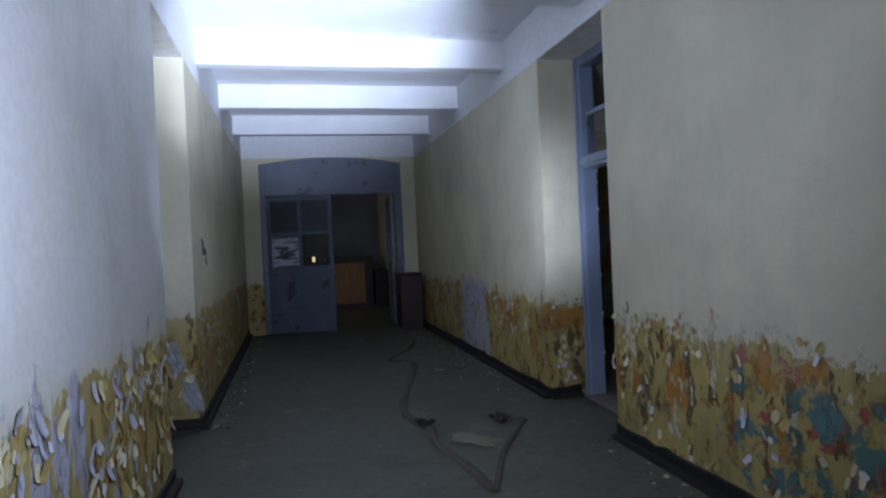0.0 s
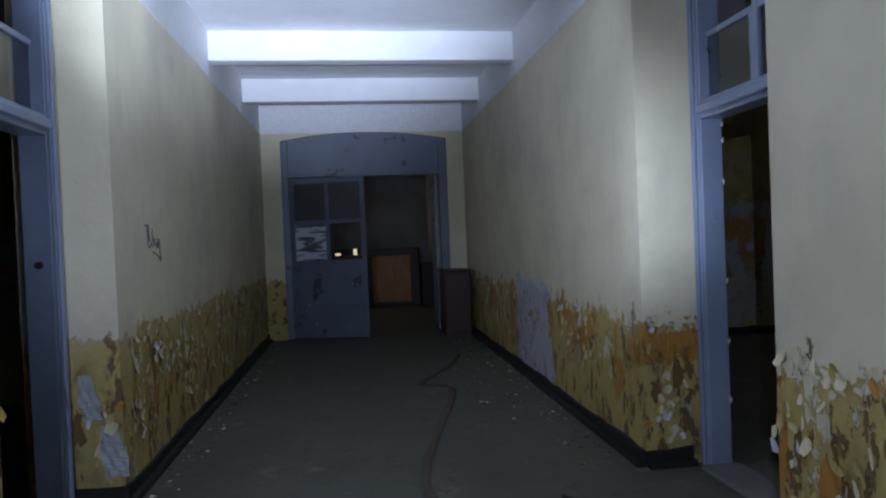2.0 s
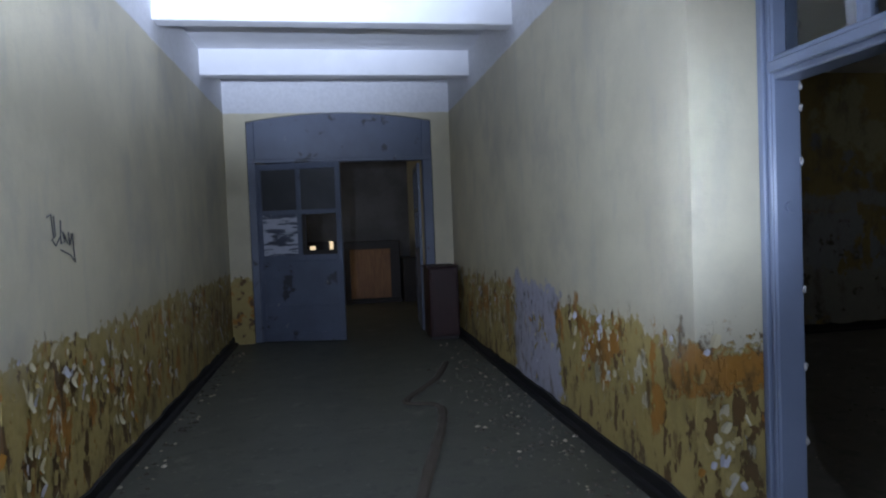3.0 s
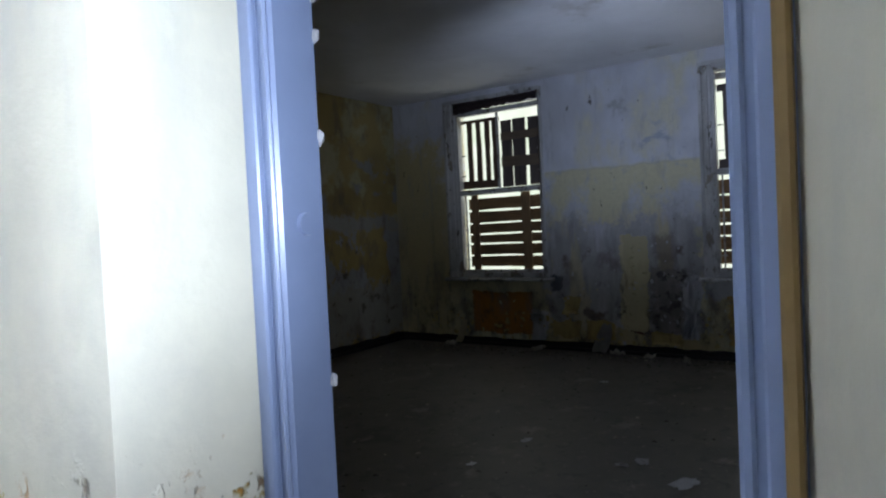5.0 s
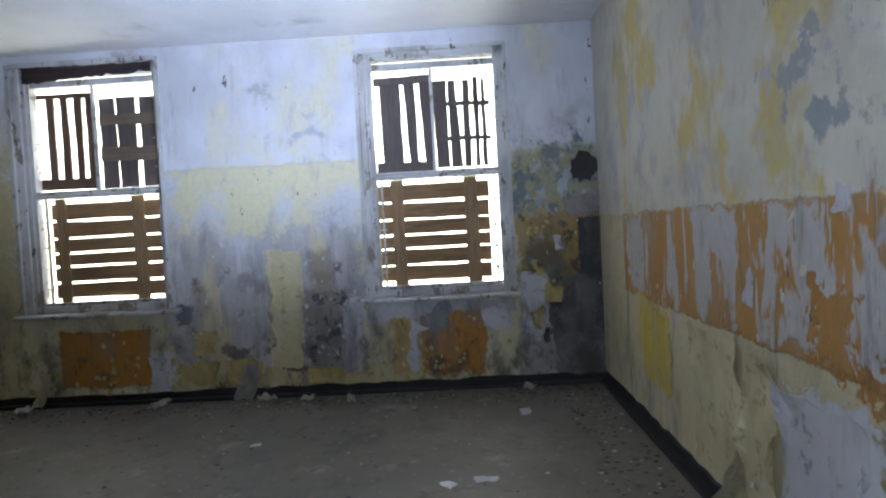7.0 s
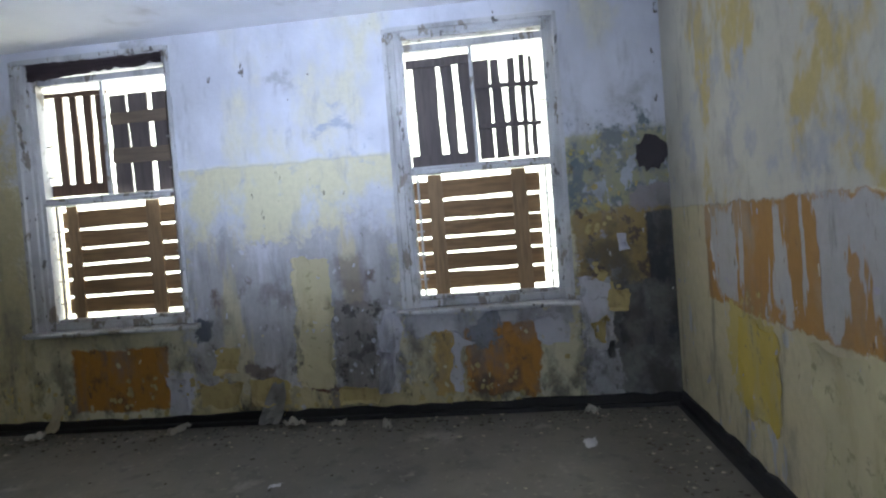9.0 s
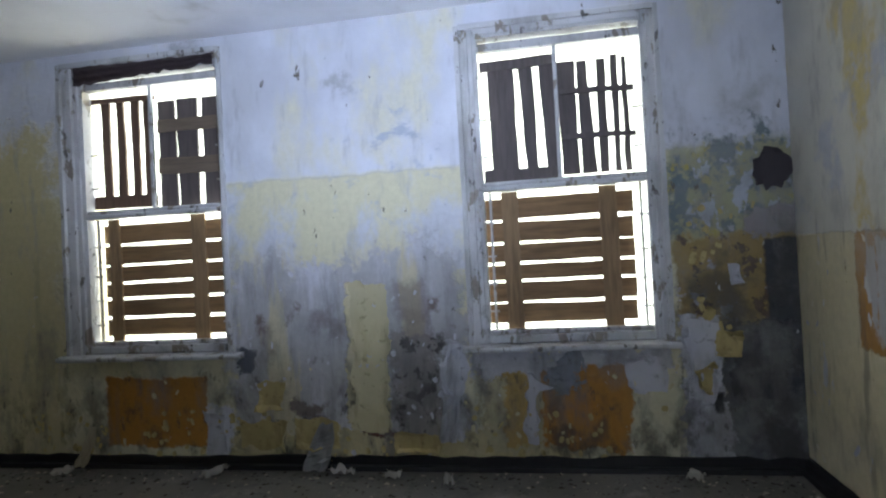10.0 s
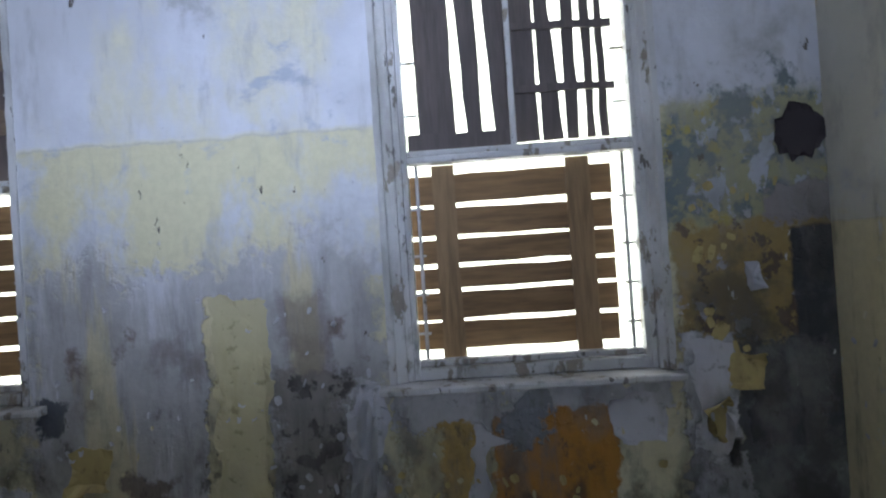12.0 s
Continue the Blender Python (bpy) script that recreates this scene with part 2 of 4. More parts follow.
sw.grime_and_shade((0.13, 0.12, 0.11), 5.0, 0.55, 0.70, 0.7, 3, 10, -0.5, 0.9, (1, 1, 0.5), 0.3)
sw.grime_and_shade((0.44, 0.44, 0.45), 1.6, 0.5, 0.7, 0.5, 3, 10, 1.4, 3.2, (1, 1, 0.4), 0.3)
sw.grime_and_shade((0.24, 0.24, 0.22), 3.0, 0.45, 0.65, 0.6, 3.7, 4.5, 0, 2.4, None, 0.2)
sw.grime_and_shade((0.16, 0.15, 0.14), 7.0, 0.52, 0.70, 0.55, 3, 10, -0.5, 1.5, (1, 1, 0.14), 0.4)
sw.grime_and_shade((0.30, 0.30, 0.31), 9.0, 0.54, 0.72, 0.45, 3, 10, 0.8, 3.2, (1, 1, 0.25), 0.4)
sw.grime_and_shade((0.07, 0.06, 0.05), 14.0, 0.58, 0.68, 0.7, 3, 10, -0.5, 0.75, (1, 1, 0.6), 0.25)
# Dirt low on the wall, deepened to paint in the torch's falloff.
sw.grime_and_shade((0.055, 0.048, 0.04), 4.5, 0.50, 0.64, 0.75, 3, 10, -0.5, 0.5, (1, 1, 0.7), 0.35)
# Corner dirt, with the shade outside the torch's beam put into its colour.
sw.grime_and_shade((0.06, 0.055, 0.05), 3.2, 0.46, 0.62, 0.7, 3.5, 4.6, -0.5, 1.4, None, 0.3)
sw.flecks((0.60, 0.60, 0.60), 12, 0.68, 3, 10, 0, 1.6, (1, 1, 0.6), -0.5, 0.04)
sw.flecks((0.14, 0.12, 0.10), 14, 0.68, 3, 10, 0, 3.2, (1, 1, 0.5), -0.6, 0.03)
WINDOW_WALL_PAINT = sw.done(0.8, 0.016)

sp = Surface("side_wall_paint", (0.62, 0.60, 0.52), 0.7, 0, 0.88)
sp.flecks((0.58, 0.47, 0.19), 1.3, 0.50, 2, 9, 1.5, 3.2, (1, 1, 0.7), 0.1, 0.08)
sp.flecks((0.46, 0.47, 0.50), 2.3, 0.56, 2, 9, 1.5, 3.2, None, -0.1, 0.12)
sp.flecks((0.30, 0.31, 0.33), 5, 0.62, 3.5, 5.4, 1.6, 2.6, (1, 1, 0.6), -0.4, 0.03)
sp.patch(2, 9, -1, 1.46, (0.60, 0.53, 0.34), 0.03, 0.008, 0.8)
sp.patch(3.0, 7.6, 0.88, 1.46, (0.44, 0.22, 0.045), 0.06, 0.008)
sp.flecks((0.50, 0.49, 0.49), 1.9, 0.505, 2, 7.4, 0.92, 1.45, (1, 1, 0.35), 0.3, 0.02, 0.1, 0.02)
sp.flecks((0.62, 0.62, 0.63), 7, 0.66, 2, 9, 0.6, 1.5, (1, 1, 0.5), 0.5, 0.02)
sp.flecks((0.50, 0.49, 0.49), 4.5, 0.53, 3, 7.5, 0.95, 1.46, (1, 1, 0.16), 0.2, 0.02)
sp.patch(6.6, 7.3, 0.36, 0.90, YELLOW, 0.25, 0.02)
sp.patch(4.55, 5.15, 0.25, 0.80, (0.60, 0.61, 0.66), 0.25)
sp.patch(3.6, 4.5, -0.2, 0.5, (0.45, 0.36, 0.18), 0.3, 0.05)
sp.flecks((0.52, 0.52, 0.54), 4, 0.60, 2, 9, 0, 0.9, (1, 1, 0.5), 0.3, 0.03)
sp.flecks(BROWN, 10, 0.67, 2, 9, 0, 1.5, (1, 1, 0.4), -0.6)
sp.flecks((0.30, 0.33, 0.36), 4.5, 0.52, 3.6, 5.2, 1.65, 2.5, None, -0.3, 0.06)
sp.flecks((0.45, 0.47, 0.52), 6, 0.56, 3.6, 5.4, 1.5, 1.95, (1, 1, 0.6), -0.2, 0.04)
sp.patch(4.78, 5.02, 0.92, 1.16, (0.42, 0.20, 0.035), 0.22, 0.012)
sp.patch(3.9, 4.75, 0.84, 1.0, (0.42, 0.20, 0.035), 0.25, 0.012)
sp.patch(4.48, 4.66, 0.45, 0.78, (0.30, 0.23, 0.07), 0.2, 0.03)
sp.grime_and_shade((0.13, 0.11, 0.09), 8.0, 0.55, 0.70, 0.6, 2, 9, -0.5, 1.5, (1, 1, 0.22), 0.3)
sp.grime_and_shade((0.30, 0.29, 0.27), 6.0, 0.52, 0.70, 0.5, 2, 9, 1.4, 3.2, (1, 1, 0.5), 0.3)
sp.grime_and_shade((0.22, 0.19, 0.14), 3.2, 0.5, 0.7, 0.6, 2, 9, -0.5, 1.0, (1, 1, 0.5))
sp.grime_and_shade((0.38, 0.36, 0.31), 2.0, 0.5, 0.7, 0.5, 2, 9, 1.0, 3.2)
SIDE_WALL_PAINT = sp.done(0.8, 0.016)

sf = Surface("left_room_wall_paint", (0.40, 0.31, 0.12), 0.75, 0, 0.7)
sf.flecks((0.46, 0.42, 0.24), 1.4, 0.50, 2, 9, 1.6, 3.3, None, 0.2, 0.08)
sf.flecks((0.30, 0.30, 0.27), 3.0, 0.54, 2, 9, 1.6, 2.4, None, 0.2, 0.08)
sf.patch(2, 9, 1.50, 1.68, (0.36, 0.35, 0.32), 0.2, 0.05)
sf.patch(4.9, 6.3, 1.0, 1.50, (0.36, 0.19, 0.05), 0.14, 0.03)
sf.flecks((0.36, 0.36, 0.37), 1.8, 0.47, 2, 9, 0.5, 1.5, (1, 1, 0.6), 0.4, 0.03)
sf.patch(2, 9, 0.1, 0.75, (0.36, 0.34, 0.28), 0.35, 0.05)
sf.flecks((0.13, 0.11, 0.08), 5, 0.58, 2, 9, 0, 1.3, None, -0.4, 0.08)
sf.grime_and_shade((0.14, 0.12, 0.09), 5.0, 0.5, 0.68, 0.6, 2, 9, -0.5, 3.2, (1, 1, 0.5), 0.3)
LEFT_ROOM_PAINT = sf.done(0.5)

ss = Surface("inner_room_wall_paint", (0.55, 0.50, 0.36), 0.75, 1, 0.8)
ss.patch(0, 12, 1.55, 3.5, (0.36, 0.24, 0.07), 0.2)
ss.patch(0, 12, 0.9, 1.5, ORANGE, 0.3)
ss.flecks(GREY, 3, 0.48, 0, 12, 0.5, 1.9, None, 0.2)
INNER_PAINT = ss.done()

sc = Surface("ceiling_whitewash", (0.80, 0.80, 0.82), 0.85, 1, 0.9)
sc.flecks((0.55, 0.53, 0.50), 1.2, 0.62, -9, 20, 0, 9, None, -0.1, 0.15)
CEILING = sc.done(0.15)

def screed(name, base):
    g = Surface(name, base, 0.5, 1, 0.7, 30)
    g.flecks(tuple(c * 0.5 for c in base), 1.3, 0.50, -9, 20, -1, 1, None, 0.0, 0.2)
    g.flecks(tuple(c * 1.5 for c in base), 2.6, 0.58, -9, 20, -1, 1, None, 0.0, 0.12)
    g.flecks(tuple(c * 0.6 for c in base), 7.0, 0.55, -9, 20, -1, 1, None, 0.1, 0.10)
    g.flecks(tuple(c * 1.4 for c in base), 18.0, 0.60, -9, 20, -1, 1, None, 0.1, 0.08)
    g.flecks((0.04, 0.036, 0.03), 24, 0.68, -9, 20, -1, 1, None, 0.4, 0.03)
    return g.done(0.3, 0.006)


FLOOR = screed("corridor_floor_screed", (0.095, 0.098, 0.075))
ROOM_FLOOR = screed("room_floor_screed", (0.17, 0.155, 0.125))

sb = Surface("blue_gloss_paint", (0.23, 0.275, 0.38), 0.28, 1, 0.85, 40)
sb.flecks((0.45, 0.45, 0.44), 9, 0.68, -9, 20, -1, 4, (1, 1, 0.4))
sb.flecks((0.06, 0.055, 0.05), 11, 0.69, -9, 20, -1, 4, (1, 1, 0.5))
BLUE = sb.done(0.25)

sd = Surface("dull_blue_paint", (0.125, 0.15, 0.215), 0.4, 0, 0.8, 40)
sd.flecks((0.05, 0.055, 0.065), 3.5, 0.60, -9, 20, -1, 4)
sd.flecks((0.30, 0.30, 0.30), 9, 0.69, -9, 20, -1, 4)
DULL_BLUE = sd.done(0.25)

s0 = Surface("window_white_paint", (0.56, 0.56, 0.56), 0.5, 1, 0.7, 45)
s0.grime_and_shade((0.22, 0.21, 0.19), 3.0, 0.48, 0.66, 0.65, -9, 20, -1, 4, (1, 1, 0.4))
s0.grime_and_shade((0.10, 0.09, 0.07), 9.0, 0.54, 0.68, 0.7, -9, 20, -1, 1.3, (1, 1, 0.5), 0.4)
s0.flecks((0.24, 0.21, 0.17), 8, 0.57, -9, 20, -1, 4, (1, 1, 0.5))
s0.flecks((0.12, 0.11, 0.10), 14, 0.62, -9, 20, -1, 4, (1, 1, 0.5))
OLD_WHITE = s0.done(0.45)


def wood(name, colour, rough=0.75, stretch=(14, 14, 1.2)):
    s = Surface(name, colour, rough, 1, 0.7, 60)
    s.col = s.mix(s.spread(s.noise(3.0, 6, "Fac", stretch), 0.35, 0.7), s.col, tuple(c * 0.5 for c in colour))
    s.col = s.mix(s.math("MULTIPLY", s.island, 0.45), s.col, tuple(c * 0.4 for c in colour))
    return s.done(0.3, 0.004)


PINE = wood("raw_pine_board", (0.34, 0.20, 0.09), 0.75, (14, 1.2, 14))
TAN_BATTEN = wood("tan_batten", (0.23, 0.17, 0.12), 0.75, (14, 1.2, 14))
BROWN_BOARD = wood("reddish_brown_board", (0.15, 0.085, 0.055))
PINE_POST = wood("raw_pine_upright", (0.38, 0.24, 0.12))
GREY_BOARD = wood("weathered_board", (0.13, 0.105, 0.10))
SKIRTING = wood("black_skirting", (0.011, 0.010, 0.010), 0.6, (14, 1.2, 14))
CHEST = wood("dark_red_wood", (0.05, 0.012, 0.010), 0.5)
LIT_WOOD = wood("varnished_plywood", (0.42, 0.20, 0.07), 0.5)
BLACK_WOOD = wood("dark_wood", (0.03, 0.022, 0.018), 0.5)


def plain(name, colour, rough=0.8, dark=0.7, grain=30.0):
    return Surface(name, colour, rough, 1, dark, grain).done(0.3, 0.004)


PAPER = plain("torn_paper", (0.66, 0.66, 0.68))
HOSE = plain("flat_canvas_strip", (0.085, 0.068, 0.05))
TAR = plain("black_debris", (0.02, 0.018, 0.017))
HOLE_SHADE = plain("dark_hole_sheet", (0.055, 0.045, 0.05))
INK = plain("graffiti_ink", (0.08, 0.08, 0.09))
IRON = plain("dark_iron", (0.05, 0.04, 0.035), 0.45)
SOFFIT_CLOTH = plain("rotted_dark_felt", (0.07, 0.05, 0.055))

flake = Surface("paint_flakes", OCHRE, 0.6, 1, 0.8)
flake.col = flake.mix(flake.spread(flake.island, 0.45, 0.55), flake.col, (0.62, 0.55, 0.36))
flake.col = flake.mix(flake.spread(flake.island, 0.80, 0.84), flake.col, (0.58, 0.57, 0.62))
flake.col = flake.mix(flake.spread(flake.island, 0.95, 0.96), flake.col, ORANGE)
FLAKES = flake.done(0.2)
lil = Surface("pale_paint_flakes", LILAC, 0.6, 1, 0.8)
lil.col = lil.mix(lil.spread(lil.island, 0.6, 0.7), lil.col, (0.60, 0.55, 0.42))
PALE_FLAKES = lil.done(0.2)
crumb = Surface("floor_debris", (0.10, 0.085, 0.065), 0.9, 1, 0.6)
crumb.col = crumb.mix(crumb.spread(crumb.island, 0.74, 0.80), crumb.col, (0.48, 0.43, 0.33))
CRUMBS = crumb.done(0.2)

glass = bpy.data.materials.new("dirty_glass")
glass.use_nodes = True
gb = glass.node_tree.nodes["Principled BSDF"]
gb.inputs["Base Color"].default_value = (0.9, 0.93, 0.92, 1)
gb.inputs["Roughness"].default_value, gb.inputs["Transmission Weight"].default_value = 0.05, 1.0
GLASS = glass

# ---- mesh helpers ----


def part(name, bm, material, parent=None, label=""):
    me = bpy.data.meshes.new(name)
    bm.normal_update()
    bm.to_mesh(me)
    bm.free()
    me.materials.append(material)
    ob = new(name, me)
    ob.parent = parent
    if label:
        ob["label"] = label
    return ob


def add_box(bm, x0, x1, y0, y1, z0, z1):
    v = [bm.verts.new((x, y, z)) for z in (z0, z1) for y in (y0, y1) for x in (x0, x1)]
    for f in ((0, 2, 3, 1), (4, 5, 7, 6), (0, 1, 5, 4), (2, 6, 7, 3), (0, 4, 6, 2), (1, 3, 7, 5)):
        bm.faces.new([v[k] for k in f])
    return v


def boxes(*rows, bevel=0.0):
    bm = bmesh.new()
    for r in rows:
        add_box(bm, *r)
    if bevel:
        bmesh.ops.bevel(bm, geom=bm.edges[:], offset=bevel, segments=1, affect="EDGES")
    return bm


def rough_board(bm, x, thick, p, q, wide0, wide1, rnd):
    """A plank in the plane of a window from p to q (y, z), its two ends of unlike width and its edges uneven."""
    p, q = Vector(p), Vector(q)
    along = (q - p).normalized()
    side = Vector((-along.y, along.x))
    rows, steps = [], 6
    for k in range(steps + 1):
        c, w = p.lerp(q, k / steps), wide0 + (wide1 - wide0) * k / steps
        a = c + side * (w / 2 + rnd.uniform(-0.004, 0.004))
        b = c - side * (w / 2 + rnd.uniform(-0.004, 0.004))
        rows.append([bm.verts.new((x + d, s.x, s.y)) for s, d in ((a, 0), (b, 0), (b, thick), (a, thick))])
    for m, n in zip(rows, rows[1:]):
        for k in range(4):
            bm.faces.new((m[k], m[(k + 1) % 4], n[(k + 1) % 4], n[k]))
    bm.faces.new(rows[0][::-1])
    bm.faces.new(rows[-1])


def wall(name, axis, a0, a1, u0, u1, z0, z1, holes, material):
    """A wall across the axis 'x' or 'y' from a0 to a1 thick, with openings (u0, u1, z0, z1) right through it."""
    us = sorted({u0, u1, *(h[0] for h in holes), *(h[1] for h in holes)})
    zs = sorted({z0, z1, *(h[2] for h in holes), *(h[3] for h in holes)})
    full = {(i, k) for i in range(len(us) - 1) for k in range(len(zs) - 1) if not any(h[0] <= us[i] < h[1] and h[2] <= zs[k] < h[3] for h in holes)}
    bm = bmesh.new()

    def vert(a, u, z):
        return bm.verts.new((a, u, z) if axis == "x" else (u, a, z))

    for i, k in full:
        p, q, r, t = us[i], us[i + 1], zs[k], zs[k + 1]
        for a in (a0, a1):
            bm.faces.new([vert(a, *c) for c in ((p, r), (q, r), (q, t), (p, t))])
        for side, ends in (((i - 1, k), ((p, r), (p, t))), ((i + 1, k), ((q, r), (q, t))), ((i, k - 1), ((p, r), (q, r))), ((i, k + 1), ((p, t), (q, t)))):
            if side not in full:
                bm.faces.new([vert(a0, *ends[0]), vert(a1, *ends[0]), vert(a1, *ends[1]), vert(a0, *ends[1])])
    bmesh.ops.remove_doubles(bm, verts=bm.verts[:], dist=1e-5)
    bmesh.ops.recalc_face_normals(bm, faces=bm.faces[:])
    return tagged(part(name, bm, material), kind="structure")


# ---- structure ----
CL, CR, END, BACK = -0.86, 2.146, 11.65, -4.0
IN_L, IN_R = -1.36, 2.66
RX, RY0, RY1, RTOP = 8.41, 3.76, 9.76, 3.14
LDOOR, RDOOR, DOOR_TOP = (4.47, 5.70), (4.31, 5.55), 3.05
W1, W2 = (4.515, 5.823), (7.574, 8.93)
WZ0, W1_TOP, W2_TOP = 0.83, 3.0, 3.065

wall("wall_west", "x", IN_L, CL, BACK, 17.0, 0, 3.5, [(*LDOOR, 0, DOOR_TOP), (13.8, 14.8, 0.95, 2.25)], LEFT_PAINT)
wall("wall_middle", "x", CR, IN_R, BACK, 17.0, 0, 3.5, [(*RDOOR, 0, DOOR_TOP)], RIGHT_PAINT)
wall("wall_back", "y", BACK - 0.3, BACK, IN_L, IN_R, 0, 3.5, [], END_PAINT)
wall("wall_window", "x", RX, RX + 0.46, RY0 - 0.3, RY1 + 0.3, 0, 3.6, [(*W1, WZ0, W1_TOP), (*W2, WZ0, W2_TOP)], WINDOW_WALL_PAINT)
wall("wall_room_south", "y", RY0 - 0.3, RY0, IN_R, RX, 0, 3.6, [], SIDE_WALL_PAINT)
wall("wall_room_north", "y", RY1, RY1 + 0.3, IN_R, RX, 0, 3.6, [], LEFT_ROOM_PAINT)
wall("wall_hall_end", "y", 17.0, 17.3, IN_L, IN_R, 0, 3.5, [(-0.12, 0.55, 0.90, 1.25)], plain("grey_hall_paint", (0.22, 0.22, 0.24)))
wall("wall_west_room_far", "x", -5.3, -5.0, 2.5, 8.5, 0, 3.5, [], INNER_PAINT)
wall("wall_west_room_south", "y", 2.2, 2.5, -5.0, IN_L, 0, 3.5, [], INNER_PAINT)
wall("wall_west_room_north", "y", 8.5, 8.8, -5.0, IN_L, 0, 3.5, [], INNER_PAINT)


def arch_wall():
    """The wall across the corridor with its flat-arched double doorway."""
    x0, x1, spring, rise, steps = -0.583, 1.89, 2.94, 0.115, 24
    bm = bmesh.new()
    pts = [(CL, 0), (x0, 0)]
    for k in range(steps + 1):
        f = k / steps
        pts.append((x0 + (x1 - x0) * f, spring + rise * (1 - (2 * f - 1) ** 2)))
    pts += [(x1, 0), (CR, 0)]
    near, far = [], []
    for x, z in pts:
        near.append([bm.verts.new((x, END, z)), bm.verts.new((x, END, 3.5))])
        far.append([bm.verts.new((x, END + 0.45, z)), bm.verts.new((x, END + 0.45, 3.5))])
    for a in range(len(pts) - 1):
        for side in (near, far):
            if abs(pts[a][0] - pts[a + 1][0]) > 1e-4:
                bm.faces.new((side[a][0], side[a + 1][0], side[a + 1][1], side[a][1]))
        if 0 < a < len(pts) - 2:
            bm.faces.new((near[a][0], far[a][0], far[a + 1][0], near[a + 1][0]))
    bmesh.ops.remove_doubles(bm, verts=bm.verts[:], dist=1e-5)
    bmesh.ops.recalc_face_normals(bm, faces=bm.faces[:])
    tagged(part("wall_end", bm, END_PAINT), kind="structure")


arch_wall()
tagged(part("floor_corridor", boxes((-5.3, IN_R, BACK - 0.3, 17.3, -0.2, 0.0)), FLOOR), kind="structure")
tagged(part("floor_room", boxes((IN_R, 9.0, RY0 - 0.3, RY1 + 0.3, -0.2, 0.0)), ROOM_FLOOR), kind="structure")
tagged(part("ceiling_corridor", boxes((-5.3, IN_R + 0.003, BACK - 0.3, 17.3, 3.503, 3.7)), CEILING), kind="structure")
tagged(part("ceiling_room", boxes((IN_R + 0.003, RX, RY0, RY1, RTOP, RTOP + 0.3)), CEILING), kind="structure")
for y in (-3.06, -1.16, 0.74, 2.64, 4.55, 6.455, 8.363, 10.231, 13.8, 15.7):
    tagged(part("ceiling_beam", boxes((CL - 0.003, CR + 0.003, y, y + 0.17, 3.215, 3.51), bevel=0.008), CEILING), "white-painted concrete beam across the corridor ceiling", "beam", "corridor ceiling beams", "structure")
tagged(part("ground", boxes((9.0, 700, -600, 600, -0.9, -0.5)), plain("dry_grass_ground", (0.22, 0.24, 0.12))), kind="structure")


def skirting(axis, face, u0, u1, out, top=0.10):
    """Black skirting with a low dark ledge at its foot; out is the way it stands off the wall."""
    rnd = random.Random(int(1000 * (u0 + face)))
    bm, n = bmesh.new(), max(2, int((u1 - u0) / 0.12))
    rows = []
    for k in range(n + 1):
        u = u0 + (u1 - u0) * k / n
        z = top + rnd.uniform(-0.012, 0.012)
        prof = ((0.0, z), (0.016, z - 0.006), (0.018, 0.035), (0.055, 0.028 + rnd.uniform(0, 0.006)), (0.062, 0.0), (0.0, 0.0))
        rows.append([bm.verts.new((face + out * (d + 0.0), u, h) if axis == "x" else (u, face + out * d, h)) for d, h in prof])
    for a, b in zip(rows, rows[1:]):
        for k in range(6):
            bm.faces.new((a[k], b[k], b[(k + 1) % 6], a[(k + 1) % 6]))
    bm.faces.new(rows[0])
    bm.faces.new(rows[-1][::-1])
    bmesh.ops.recalc_face_normals(bm, faces=bm.faces[:])
    tagged(part("baseboard", bm, SKIRTING), kind="structure")


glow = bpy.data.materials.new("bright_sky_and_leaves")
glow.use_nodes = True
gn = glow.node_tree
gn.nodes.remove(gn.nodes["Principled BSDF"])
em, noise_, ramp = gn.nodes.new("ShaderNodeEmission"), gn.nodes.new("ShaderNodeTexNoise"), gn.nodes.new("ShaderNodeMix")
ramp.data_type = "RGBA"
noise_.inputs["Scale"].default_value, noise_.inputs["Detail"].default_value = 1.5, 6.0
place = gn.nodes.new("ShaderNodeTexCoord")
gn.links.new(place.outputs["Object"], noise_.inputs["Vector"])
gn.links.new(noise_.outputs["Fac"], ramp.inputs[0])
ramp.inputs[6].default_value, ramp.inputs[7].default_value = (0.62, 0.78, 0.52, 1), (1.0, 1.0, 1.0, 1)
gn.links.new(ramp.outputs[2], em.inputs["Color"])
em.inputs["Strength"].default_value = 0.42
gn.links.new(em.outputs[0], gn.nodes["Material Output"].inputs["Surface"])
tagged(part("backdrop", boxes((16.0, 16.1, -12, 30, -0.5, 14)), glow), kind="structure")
skirting("x", CL, BACK, LDOOR[0], 1)
skirting("x", CL, LDOOR[1], END, 1)
skirting("x", CR, BACK, RDOOR[0], -1)
skirting("x", CR, RDOOR[1], END, -1)
skirting("y", LDOOR[1], -1.12, CL, -1)
skirting("y", RDOOR[1], CR, 2.44, -1)
skirting("x", RX, RY0, RY1, -1, 0.09)
skirting("y", RY0, IN_R, RX, 1, 0.10)
skirting("y", RY1, IN_R, RX, -1)


